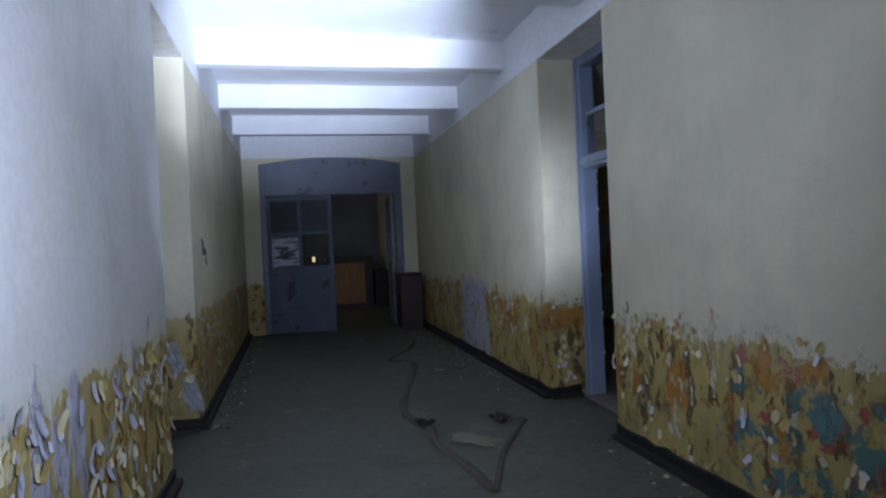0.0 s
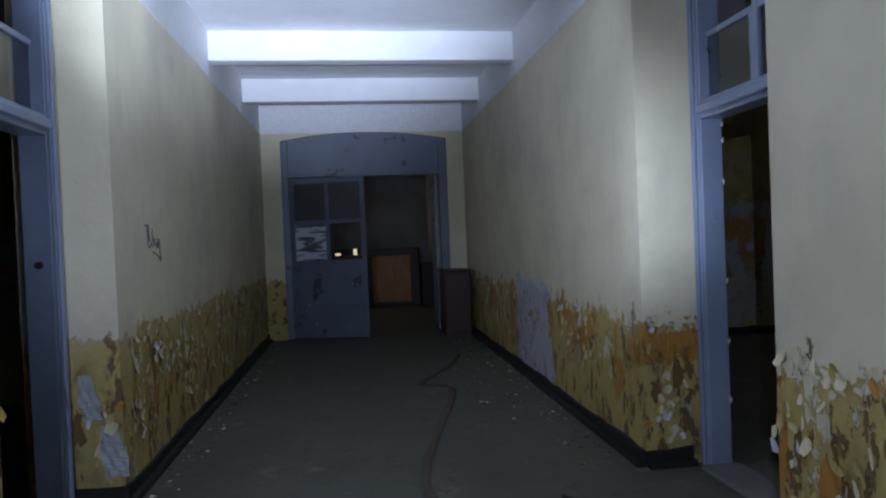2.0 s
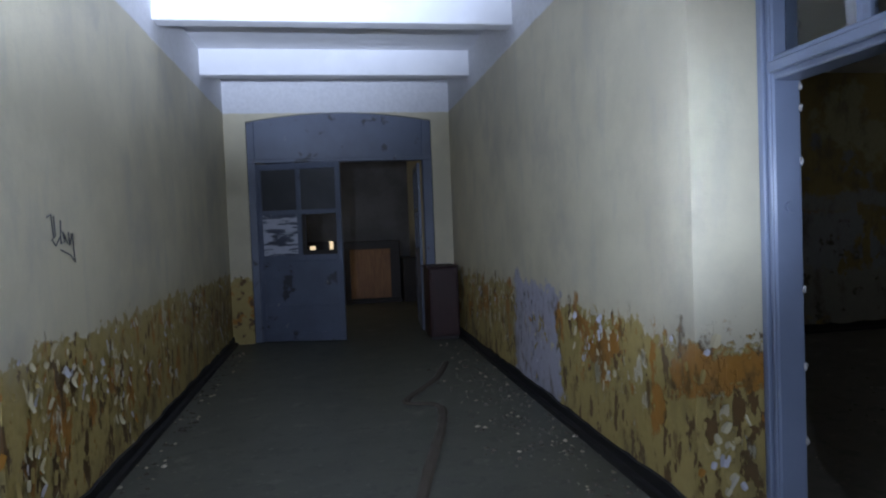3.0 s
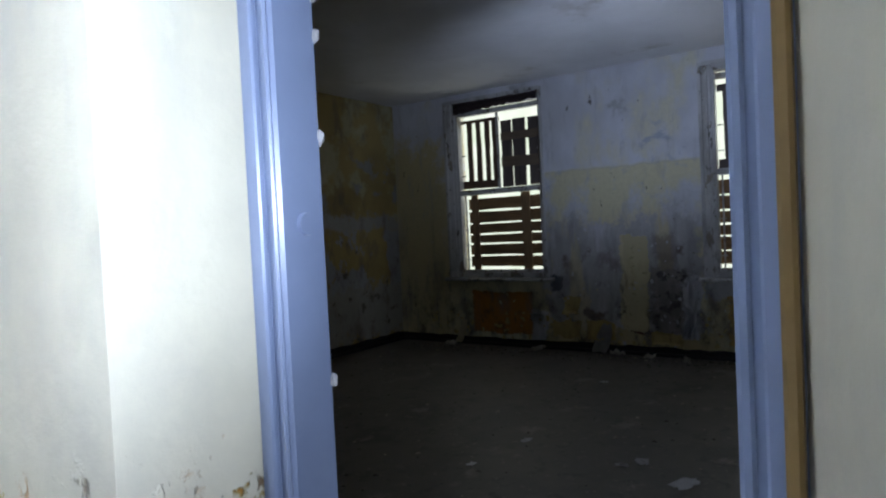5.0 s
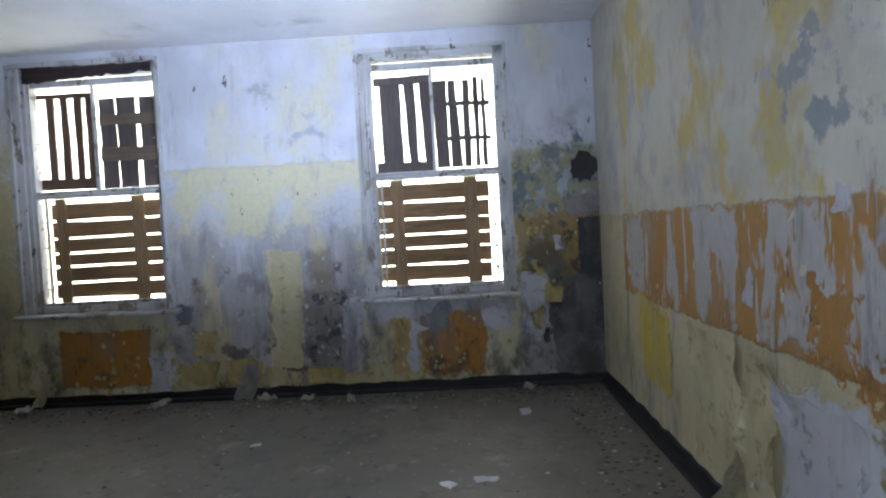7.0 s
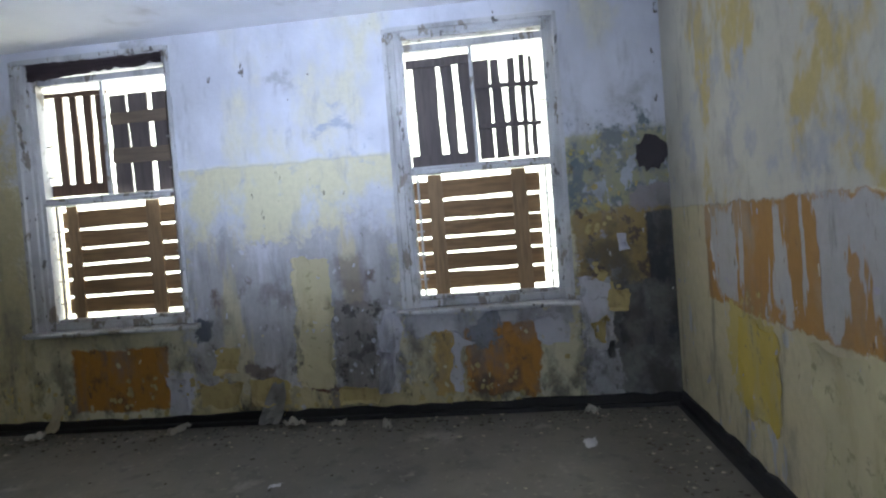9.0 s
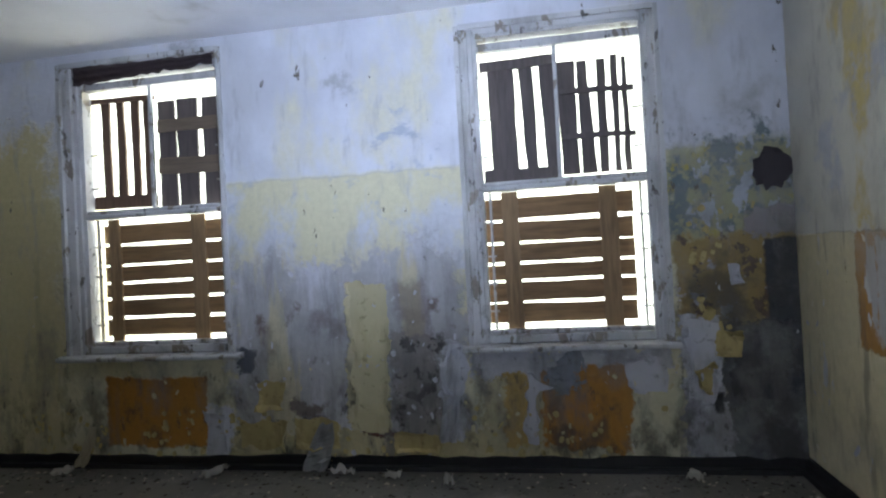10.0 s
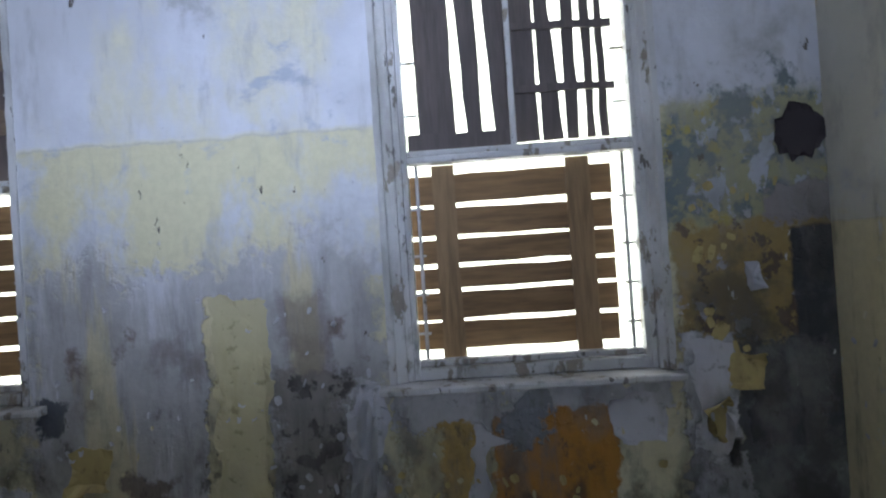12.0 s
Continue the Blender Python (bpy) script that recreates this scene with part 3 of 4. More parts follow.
def door_frame(label, x0, x1, y0, y1, near):
    """A blue door frame with a glazed light over its rail; near is the width of the jamb passed first."""
    ob = tagged(new("door_frame"), label, "door frame", kind="structure")
    jw, rail0, rail1, top = 0.115, 2.05, 2.16, DOOR_TOP
    d = 1 if x1 > x0 else -1
    lo, hi = min(x0, x1), max(x0, x1)
    for y, s, wide in ((y0, 1, near), (y1, -1, jw)):
        a, b = sorted((y, y + s * wide))
        part("jamb", boxes((lo, hi, a, b, 0, top), bevel=0.008), BLUE, ob)
        o = wide - jw
        e, f = sorted((y + s * (o + 0.045), y + s * (o + 0.075)))
        part("moulding", boxes((*sorted((x0 - d * 0.022, x0)), e, f, 0, top), (*sorted((x0 - d * 0.012, x0)), *sorted((y + s * (o + 0.09), y + s * (o + 0.11))), 0, top), bevel=0.005), BLUE, ob)
    a, b = y0 + near, y1 - jw
    part("head", boxes((lo, hi, a, b, top - 0.09, top), bevel=0.006), BLUE, ob)
    rail = part("transom_rail", boxes((lo, hi, a, b, rail0, rail1), (*sorted((x0 - d * 0.03, x0)), a, b, rail0 + 0.03, rail1 - 0.03), bevel=0.006), BLUE, ob)
    m, h = (a + b) / 2, 2.54
    xm = (lo + hi) / 2
    part("glazing_bar", boxes((xm - 0.02, xm + 0.02, m - 0.02, m + 0.02, rail1, top - 0.09), bevel=0.004), BLUE, ob)
    for p, q in ((a, m - 0.02), (m + 0.02, b)):
        part("glazing_bar", boxes((xm - 0.018, xm + 0.018, p, q, h - 0.018, h + 0.018), bevel=0.004), BLUE, ob)
        part("stile", boxes((xm - 0.02, xm + 0.02, p, p + 0.03, rail1, h - 0.018), bevel=0.004), BLUE, ob)
    part("pane", boxes((xm - 0.003, xm + 0.003, m + 0.022, b, rail1, h - 0.02)), GLASS, ob)
    return ob


right_frame = door_frame("chipped blue-painted door frame with broken light above", 2.49, 2.63, *RDOOR, 0.195)
left_frame = door_frame("blue-painted door frame with glazed light above", -1.13, -1.28, *LDOOR, 0.115)


def splay(points, z1, material):
    bm = bmesh.new()
    low, top = [bm.verts.new((*p, 0)) for p in points], [bm.verts.new((*p, z1)) for p in points]
    bm.faces.new(low[::-1])
    bm.faces.new(top)
    for k in range(3):
        bm.faces.new((low[k], low[(k + 1) % 3], top[(k + 1) % 3], top[k]))
    bmesh.ops.recalc_face_normals(bm, faces=bm.faces[:])
    tagged(part("door_reveal", bm, material), "splayed cream plaster reveal beside the doorway", "reveal", kind="structure")


splay([(CR + 0.004, RDOOR[0] + 0.001), (2.488, RDOOR[0] + 0.001), (2.488, 4.415)], DOOR_TOP - 0.002, RIGHT_PAINT)


def disc(bm, centre, radius, depth, normal, seg=20):
    m = Matrix.Translation(centre) @ Vector(normal).to_track_quat("Z", "Y").to_matrix().to_4x4()
    bmesh.ops.create_cone(bm, cap_ends=True, segments=seg, radius1=radius, radius2=radius * 0.9, depth=depth, matrix=m)


bm = bmesh.new()
disc(bm, (2.565, 5.431, 1.48), 0.028, 0.012, (0, -1, 0))
part("lock_ring", bm, BLUE, right_frame)
bm = bmesh.new()
disc(bm, (-1.20, 5.581, 1.36), 0.022, 0.02, (0, -1, 0))
part("latch_plate", bm, IRON, left_frame, "rusty iron latch plate")
tagged(part("threshold", boxes((2.42, 2.66, RDOOR[0] + 0.196, RDOOR[1] - 0.116, 0, 0.03), bevel=0.008), plain("worn_threshold", (0.16, 0.15, 0.14))), "worn grey wooden threshold in the doorway", "threshold", kind="structure")


part("edge_strip", boxes((2.448, 2.489, 4.417, 4.440, 0, DOOR_TOP - 0.003), bevel=0.006), plain("bare_ochre_edge", (0.24, 0.15, 0.05)), right_frame, "bare brown wooden edge beside the plaster")

# ---- double door at the corridor's end ----
def end_doors():
    x0, x1, spring, rise = -0.583, 1.89, 2.94, 0.115
    fr = tagged(new("door_frame"), "dull blue arched frame of the corridor's double door", "door frame", kind="structure")
    for a, b in ((x0, x0 + 0.10), (x1 - 0.13, x1)):
        part("jamb", boxes((a, b, END + 0.04, END + 0.18, 0, 2.95), bevel=0.008), DULL_BLUE, fr)
    bm = bmesh.new()
    rows, steps = [], 20
    for k in range(steps + 1):
        f = k / steps
        x = x0 + (x1 - x0) * f
        z = spring + rise * (1 - (2 * f - 1) ** 2)
        rows.append([bm.verts.new((x, y, h)) for y, h in ((END + 0.06, 2.43), (END + 0.06, z), (END + 0.14, z), (END + 0.14, 2.43))])
    for a, b in zip(rows, rows[1:]):
        for k in range(4):
            bm.faces.new((a[k], b[k], b[(k + 1) % 4], a[(k + 1) % 4]))
    bmesh.ops.recalc_face_normals(bm, faces=bm.faces[:])
    part("tympanum", bm, DULL_BLUE, fr, "boarded blue panel with scuffed paint")
    part("lintel", boxes((x0, x1, END + 0.03, END + 0.17, 2.40, 2.45), bevel=0.006), DULL_BLUE, fr)

    def leaf(name, label, panes):
        ob = tagged(new(name), label, "door", kind="structure")
        w, h, t = 1.14, 2.38, 0.045
        part("stile", boxes((0, 0.07, 0, t, 0.01, h), bevel=0.005), DULL_BLUE, ob)
        part("stile", boxes((w - 0.07, w, 0, t, 0.01, h), bevel=0.005), DULL_BLUE, ob)
        for z0, z1 in ((0.01, 0.12), (0.44, 0.50), (1.08, 1.16), (1.70, 1.76), (h - 0.08, h)):
            part("rail", boxes((0.07, w - 0.07, 0, t, z0, z1), bevel=0.005), DULL_BLUE, ob)
        part("muntin", boxes((w / 2 - 0.03, w / 2 + 0.03, 0, t, 1.16, 1.70), bevel=0.005), DULL_BLUE, ob)
        part("muntin", boxes((w / 2 - 0.03, w / 2 + 0.03, 0, t, 1.76, h - 0.08), bevel=0.005), DULL_BLUE, ob)
        part("panel", boxes((0.07, w - 0.07, 0.012, t - 0.012, 0.12, 0.44)), DULL_BLUE, ob)
        part("panel", boxes((0.07, w - 0.07, 0.012, t - 0.012, 0.50, 1.08)), DULL_BLUE, ob)
        for a, b, z0, z1, m in panes:
            part("pane", boxes((a, b, 0.018, 0.026, z0, z1)), m, ob)
        return ob

    dark_board = plain("dark_board_pane", (0.07, 0.075, 0.085), 0.35)
    # Blue-white bars painted on the pane stand in for a slatted window's reflection.
    reflecting_pane = Surface("pane_with_painted_reflection", (0.16, 0.18, 0.24), 0.22, 0, 0.5)
    reflecting_pane.flecks((0.55, 0.58, 0.68), 5, 0.46, -1, 3, 1.1, 1.8, (0.6, 1, 3.5), 0.0, 0.05)
    a = leaf("door_left_leaf", "scuffed blue door leaf standing slightly ajar", [(0.07, 0.54, 1.76, 2.30, dark_board), (0.60, 1.07, 1.76, 2.30, dark_board), (0.07, 0.54, 1.16, 1.70, reflecting_pane.done(0.1))])
    part("broken_board", boxes((0.60, 0.66, 0.018, 0.03, 1.16, 1.70), (0.66, 1.07, 0.018, 0.03, 1.16, 1.22)), BLACK_WOOD, a)
    a.matrix_world = pose(-0.49, END + 0.05, 0, 0, 0, -14)
    b = leaf("door_right_leaf", "scuffed blue door leaf swung wide open", [(0.07, 0.54, 1.76, 2.30, dark_board), (0.60, 1.07, 1.76, 2.30, dark_board)])
    b.matrix_world = pose(1.74, END + 0.19, 0, 0, 0, 86)


end_doors()


# ---- hall behind the double door ----
def cupboard():
    ob = tagged(new("cupboard"), "dark wooden cupboard with a plywood door in the hall", "cupboard")
    part("body", boxes((0.68, 1.80, 15.75, 16.25, 0.0, 1.24), bevel=0.012), BLACK_WOOD, ob)
    part("door", boxes((0.80, 1.60, 15.725, 15.748, 0.10, 1.08), bevel=0.006), LIT_WOOD, ob, "varnished plywood door")
    part("plinth", boxes((0.66, 1.82, 15.70, 16.27, 0.0, 0.07), bevel=0.006), BLACK_WOOD, ob)


cupboard()
low = tagged(new("low_cabinet"), "dark low cabinet standing beside the cupboard", "cabinet")
part("body", boxes((1.84, 2.10, 15.6, 16.2, 0.0, 0.86), bevel=0.01), BLACK_WOOD, low)
part("top", boxes((1.83, 2.12, 15.58, 16.22, 0.861, 0.89), bevel=0.006), BLACK_WOOD, low)
hw = tagged(new("window_hall"), "small boarded hall window with gaps of daylight", "window", kind="structure")
for k, r in enumerate(((-0.12, -0.02, 0.90, 1.25), (0.10, 0.40, 0.90, 1.25), (0.48, 0.55, 0.90, 1.25), (-0.02, 0.10, 0.90, 1.06), (-0.02, 0.10, 1.16, 1.25))):
    part("board", boxes((r[0], r[1], 17.05, 17.08, r[2], r[3])), BLACK_WOOD, hw)

chest = tagged(new("metal_locker"), "low dark red locker against the wall by the door", "locker")
part("body", boxes((1.69, 2.08, 11.02, 11.55, 0.04, 0.93), bevel=0.012), CHEST, chest)
part("door", boxes((1.72, 2.05, 11.0, 11.018, 0.08, 0.89), bevel=0.005), CHEST, chest)
part("top", boxes((1.67, 2.08, 10.99, 11.57, 0.931, 0.955), bevel=0.006), CHEST, chest)
part("plinth", boxes((1.71, 2.06, 11.04, 11.53, 0.0, 0.04)), BLACK_WOOD, chest)


# ---- windows of the room ----
def moulded_jamb(y_wall, side, inner, z0, z1, seed):
    """A stepped window jamb: a proud lip on the wall, a flat lining board, then the sash stile; side is the way into the opening."""
    rnd = random.Random(seed)
    w = abs(inner - y_wall)
    prof = ((-0.010, -0.001), (-0.010, -0.016), (0.020, -0.018), (0.026, 0.006), (0.55 * w, 0.022), (0.58 * w, 0.040), (0.80 * w, 0.046), (0.82 * w, 0.062), (w, 0.068), (w, 0.165), (-0.004, 0.165))
    bm, rows, n = bmesh.new(), [], 30
    for k in range(n + 1):
        z = z0 + (z1 - z0) * k / n
        chip = 0.008 * max(0.0, rnd.uniform(-1.5, 1))
        row = []
        for j, (d, x) in enumerate(prof):
            worn = chip if j in (1, 2) else 0.0
            row.append(bm.verts.new((RX + x + worn + rnd.uniform(-0.0012, 0.0012), y_wall + side * (d + (rnd.uniform(-0.002, 0.002) if j in (0, 1, 5, 7) else 0)), z)))
        rows.append(row)
    m = len(prof)
    for a, b in zip(rows, rows[1:]):
        for k in range(m):
            bm.faces.new((a[k], a[(k + 1) % m], b[(k + 1) % m], b[k]))
    bm.faces.new(rows[0])
    bm.faces.new(rows[-1][::-1])
    bmesh.ops.recalc_face_normals(bm, faces=bm.faces[:])
    return bm


def window(name, label, y0, y1, top, right, left, sill_ends, slot):
    """A tall box window: jambs, head with a thin slot of light over the top rail, sash bars and a deep sill."""
    ob = tagged(new(name), label, "window", kind="structure")
    fx0, fx1 = RX + 0.075, RX + 0.160
    a, b = y0 + right, y1 - left
    part("jamb", moulded_jamb(y0, 1, a, WZ0 + 0.008, top, 91), OLD_WHITE, ob)
    part("jamb", moulded_jamb(y1, -1, b, WZ0 + 0.008, top, 92), OLD_WHITE, ob)
    part("head", boxes((RX + 0.012, fx1, a + 0.001, b - 0.001, slot + 0.018, top), (RX - 0.016, RX - 0.001, y0 + 0.022, y1 - 0.022, top - 0.03, top + 0.01), (RX + 0.002, RX + 0.011, a + 0.001, b - 0.001, top - 0.07, top), bevel=0.004), OLD_WHITE, ob)
    part("top_rail", boxes((fx0 + 0.01, fx1, a + 0.001, b - 0.001, slot - 0.055, slot), bevel=0.005), OLD_WHITE, ob)
    part("bottom_rail", boxes((fx0 - 0.03, fx1, a + 0.001, b - 0.001, WZ0 + 0.008, 0.895), (fx0 + 0.02, fx1, a + 0.001, b - 0.001, 0.896, 0.925), bevel=0.006), OLD_WHITE, ob)
    part("middle_rail", boxes((fx0 - 0.04, fx1, a + 0.001, b - 0.001, 1.872, 1.905), (fx0 - 0.01, fx1, a + 0.001, b - 0.001, 1.906, 1.936), bevel=0.007), OLD_WHITE, ob)
    mid = (a + b) / 2 + 0.015
    part("mullion", boxes((fx0 + 0.03, fx1 - 0.02, mid - 0.014, mid + 0.014, 1.937, slot - 0.056), bevel=0.004), OLD_WHITE, ob)
    for edge, s in ((a, 1), (b, -1)):
        e, f = sorted((edge + s * 0.030, edge + s * 0.046))
        part("sash_bar", boxes((fx1 - 0.028, fx1 - 0.004, e, f, 0.926, 1.871), bevel=0.003), OLD_WHITE, ob)
        e, f = sorted((edge + s * 0.001, edge + s * 0.062))
        for z in (1.05, 1.24, 1.43, 1.66, 2.12, 2.38):
            part("sash_bar", boxes((fx1 - 0.022, fx1 - 0.010, e, f, z - 0.006, z + 0.006)), OLD_WHITE, ob)
    rnd = random.Random(int(y0 * 100))
    bm, rows, n = bmesh.new(), [], 26
    for k in range(n + 1):
        y = sill_ends[0] + (sill_ends[1] - sill_ends[0]) * k / n
        front = RX - 0.095 + rnd.uniform(-0.003, 0.004) - (0.0 if 0 < k < n else -0.02)
        sag = rnd.uniform(-0.002, 0.002)
        inner = fx0 + 0.02 if y0 + 0.01 < y < y1 - 0.01 else RX - 0.001
        rows.append([bm.verts.new((x, y, z + sag)) for x, z in ((front + 0.004, WZ0 - 0.033), (front, WZ0 - 0.026), (front, WZ0 - 0.008), (front + 0.008, WZ0 - 0.001), (inner, WZ0 + 0.007), (inner, WZ0 - 0.033))])
    for p, q in zip(rows, rows[1:]):
        for k in range(6):
            bm.faces.new((p[k], q[k], q[(k + 1) % 6], p[(k + 1) % 6]))
    bm.faces.new(rows[0])
    bm.faces.new(rows[-1][::-1])
    bmesh.ops.recalc_face_normals(bm, faces=bm.faces[:])
    part("window_sill", bm, OLD_WHITE, ob, "weathered white sill with chipped paint")
    return ob


win_1 = window("window_1", "tall white window with peeling frame, boarded with pallets", *W1, W1_TOP, 0.100, 0.128, (4.478, 5.876), 2.895)
win_2 = window("window_2", "tall white window with torn felt, boarded with pallets", *W2, W2_TOP, 0.075, 0.150, (7.485, 8.985), 2.93)


def pallet(label, y0, y1, uprights, seed):
    """A crude pallet of seven boards on two uprights, nailed behind the lower sash."""
    rnd = random.Random(seed)
    ob = tagged(new("wooden_pallet"), label, "pallet", "pallets over the lower windows")
    x = RX + 0.197
    for k in range(6):
        lo, hi = (0.96, 1.11, 1.259, 1.384, 1.524, 1.684)[k], (1.091, 1.238, 1.362, 1.502, 1.66, 1.828)[k]
        bm = bmesh.new()
        c = (lo + hi) / 2
        rough_board(bm, x, 0.02, (y0 - rnd.uniform(0, 0.012), c + rnd.uniform(-0.004, 0.004)), (y1, c), hi - lo, hi - lo, rnd)
        part("slat", bm, PINE, ob)
    for a, b in uprights:
        bm = bmesh.new()
        rough_board(bm, x - 0.025, 0.022, ((a + b) / 2, 0.915), ((a + b) / 2 + 0.006, 1.872), b - a, b - a, rnd)
        part("upright", bm, PINE_POST, ob)
    return ob


pallet("raw pine pallet nailed over the lower window with bright gaps", 4.708, 5.72, ((4.80, 4.918), (5.468, 5.58)), 3)
pallet("raw pine pallet over the lower window beside a wide gap", 7.66, 8.735, ((7.848, 7.967), (8.580, 8.676)), 4)


def upper_boards(label, group, boards, rails, seed, material):
    rnd = random.Random(seed)
    ob = tagged(new("board_screen"), label, "boards", "boards over the upper windows")
    for y0, y1, z0, z1, w0, w1 in boards:
        bm = bmesh.new()
        rough_board(bm, RX + 0.196, 0.02, (y0, z0), (y1, z1), w0, w1, rnd)
        part("board", bm, material, ob)
    for y0, y1, z0, z1, w in rails:
        bm = bmesh.new()
        rough_board(bm, RX + 0.172, 0.022, (y0, z0), (y1, z1), w, w, rnd)
        part("batten", bm, material if w < 0.097 else TAN_BATTEN, ob)
    return ob


upper_boards("dark weathered boards with wedge-shaped gaps over the upper window", "", [(5.537, 5.552, 1.93, 2.79, 0.176, 0.187), (5.349, 5.376, 1.93, 2.79, 0.078, 0.102), (5.205, 5.223, 1.93, 2.79, 0.08, 0.12)], [(5.165, 5.69, 1.982, 1.985, 0.095), (5.165, 5.69, 2.765, 2.76, 0.07)], 5, GREY_BOARD)
upper_boards("thin weathered pickets on two battens over the upper window", "", [(5.090, 5.098, 1.965, 2.745, 0.112, 0.125), (4.965, 4.992, 1.965, 2.74, 0.10, 0.065), (4.868, 4.862, 1.965, 2.74, 0.062, 0.055), (4.776, 4.776, 1.965, 2.76, 0.036, 0.05), (4.710, 4.712, 1.965, 2.74, 0.044, 0.03)], [(4.655, 5.14, 2.215, 2.222, 0.034), (4.655, 5.14, 2.520, 2.535, 0.036)], 6, GREY_BOARD)
upper_boards("narrow brown boards with bright gaps over the upper window", "", [(8.68, 8.68, 1.97, 2.80, 0.07, 0.075), (8.548, 8.552, 1.97, 2.80, 0.075, 0.062), (8.425, 8.422, 1.97, 2.80, 0.06, 0.072), (8.312, 8.318, 1.97, 2.80, 0.066, 0.062)], [(8.245, 8.80, 2.0, 2.01, 0.095), (8.235, 8.79, 2.805, 2.815, 0.04)], 7, BROWN_BOARD)
upper_boards("close grey boards with two pale battens over the upper window", "", [(8.145, 8.150, 1.95, 2.77, 0.145, 0.140), (7.975, 7.972, 1.95, 2.775, 0.168, 0.172), (7.765, 7.762, 1.95, 2.77, 0.155, 0.165)], [(7.70, 8.215, 2.25, 2.262, 0.125), (7.70, 8.215, 2.57, 2.572, 0.098)], 8, GREY_BOARD)


def felt():
    """Dark felt that has sagged across the head of the window."""
    rnd = random.Random(12)
    bm, rows = bmesh.new(), []
    for k in range(25):
        f = k / 24
        y = 8.775 - 1.16 * f
        top, low = 3.03 - 0.012 * f + rnd.uniform(-0.006, 0.006), 2.885 + 0.06 * f + rnd.uniform(-0.014, 0.014)
        rows.append([bm.verts.new((RX - 0.030 + rnd.uniform(0, 0.012), y, top - (top - low) * j / 5)) if j % 2 else bm.verts.new((RX - 0.016, y, top - (top - low) * j / 5)) for j in range(6)])
    for a, b in zip(rows, rows[1:]):
        for k in range(5):
            bm.faces.new((a[k], b[k], b[k + 1], a[k + 1]))
    bmesh.ops.solidify(bm, geom=bm.faces[:], thickness=0.008)
    tagged(part("felt_strip", bm, SOFFIT_CLOTH), "torn dark felt strip hanging across the window head", "felt")


felt()


# ---- flakes, scraps and debris ----

def paper_stock(name, colour, stain, rough=0.8):
    s = Surface(name, colour, rough, 1, 0.82, 26)
    s.grime_and_shade(stain, 6.0, 0.48, 0.68, 0.6, -9, 20, -1, 4, (1, 1, 0.4))
    s.grime_and_shade(tuple(c * 0.5 for c in stain), 15.0, 0.56, 0.68, 0.6, -9, 20, -1, 4)
    return s.done(0.4, 0.006)


CREAM_SHEET = paper_stock("cream_wallpaper", (0.60, 0.54, 0.33), (0.40, 0.33, 0.17))
PALE_SHEET = paper_stock("pale_grey_lining_paper", (0.56, 0.56, 0.60), (0.30, 0.29, 0.28))
YELLOW_SHEET = paper_stock("bright_yellow_wallpaper", (0.62, 0.47, 0.09), (0.45, 0.40, 0.25))
OCHRE_SHEET = paper_stock("ochre_wallpaper", (0.50, 0.40, 0.17), (0.26, 0.19, 0.08))


def flakes(name, label, axis, face, out, u0, u1, z0, z1, count, size, material, seed, top_bias=0.0, spread=-0.2):
    """Curled shells of paint that stand off a wall."""
    rnd = random.Random(seed)
    verts, faces = [], []
    for _ in range(count):
        u = rnd.uniform(u0, u1)
        z = z0 + (z1 - z0) * (rnd.random() ** (1.0 / (1.0 + top_bias)))
        if math.sin(u * 5.1 + seed) + math.sin(u * 2.3 + z * 7.0) + math.sin(z * 11.0 - u * 3.7) < spread:
            continue
        w, h = size * rnd.uniform(0.4, 1.5), size * rnd.uniform(0.5, 1.6)
        tilt, curl = rnd.uniform(-0.7, 0.7), rnd.uniform(0.05, 0.6)
        base = len(verts)
        up = rnd.random() < 0.35
        for j in range(4):
            f = j / 3
            for i in range(3):
                g = i / 2 - 0.5
                ww = w * (1.0 - 0.75 * abs(f - 0.45) - 0.15 * rnd.random())
                a, b = g * ww, (f if up else -f) * h
                uu, zz = u + a * math.cos(tilt) - b * math.sin(tilt), z + a * math.sin(tilt) + b * math.cos(tilt)
                dd = 0.002 + curl * h * f * f * 0.55 + abs(g) * w * 0.15
                zz = max(zz, 0.02)
                verts.append((face + out * dd, uu, zz) if axis == "x" else (uu, face + out * dd, zz))
        for j in range(3):
            for i in range(2):
                k = base + j * 3 + i
                faces.append((k, k + 1, k + 4, k + 3))
    me = bpy.data.meshes.new(name)
    me.from_pydata(verts, [], faces)
    me.materials.append(material)
    return tagged(new(name, me), label, "paint flakes", kind="stuff")


flakes("paint_flakes", "curled ochre paint flakes peeling off the lower wall", "x", CL, 1, 5.68, 11.6, 0.12, 0.92, 800, 0.045, FLAKES, 21, 0.6)
flakes("paint_flakes", "large curled paint flakes peeling off the lower wall", "x", CL, 1, 0.6, 4.45, 0.1, 0.95, 430, 0.065, FLAKES, 22, 0.3, -1.0)
flakes("paint_flakes", "large lilac paint flakes curling off the lower wall", "x", CL, 1, 1.6, 3.9, 0.1, 0.97, 100, 0.07, PALE_FLAKES, 23, 0.6, -1.0)
flakes("paint_flakes", "curled ochre paint flakes peeling off the lower wall", "x", CR, -1, 5.6, 11.5, 0.12, 0.88, 560, 0.045, FLAKES, 24, 2.0)
flakes("paint_flakes", "ochre and pale paint flakes peeling off the lower wall", "x", CR, -1, 0.4, 4.34, 0.1, 0.92, 420, 0.045, FLAKES, 25, 0.2)
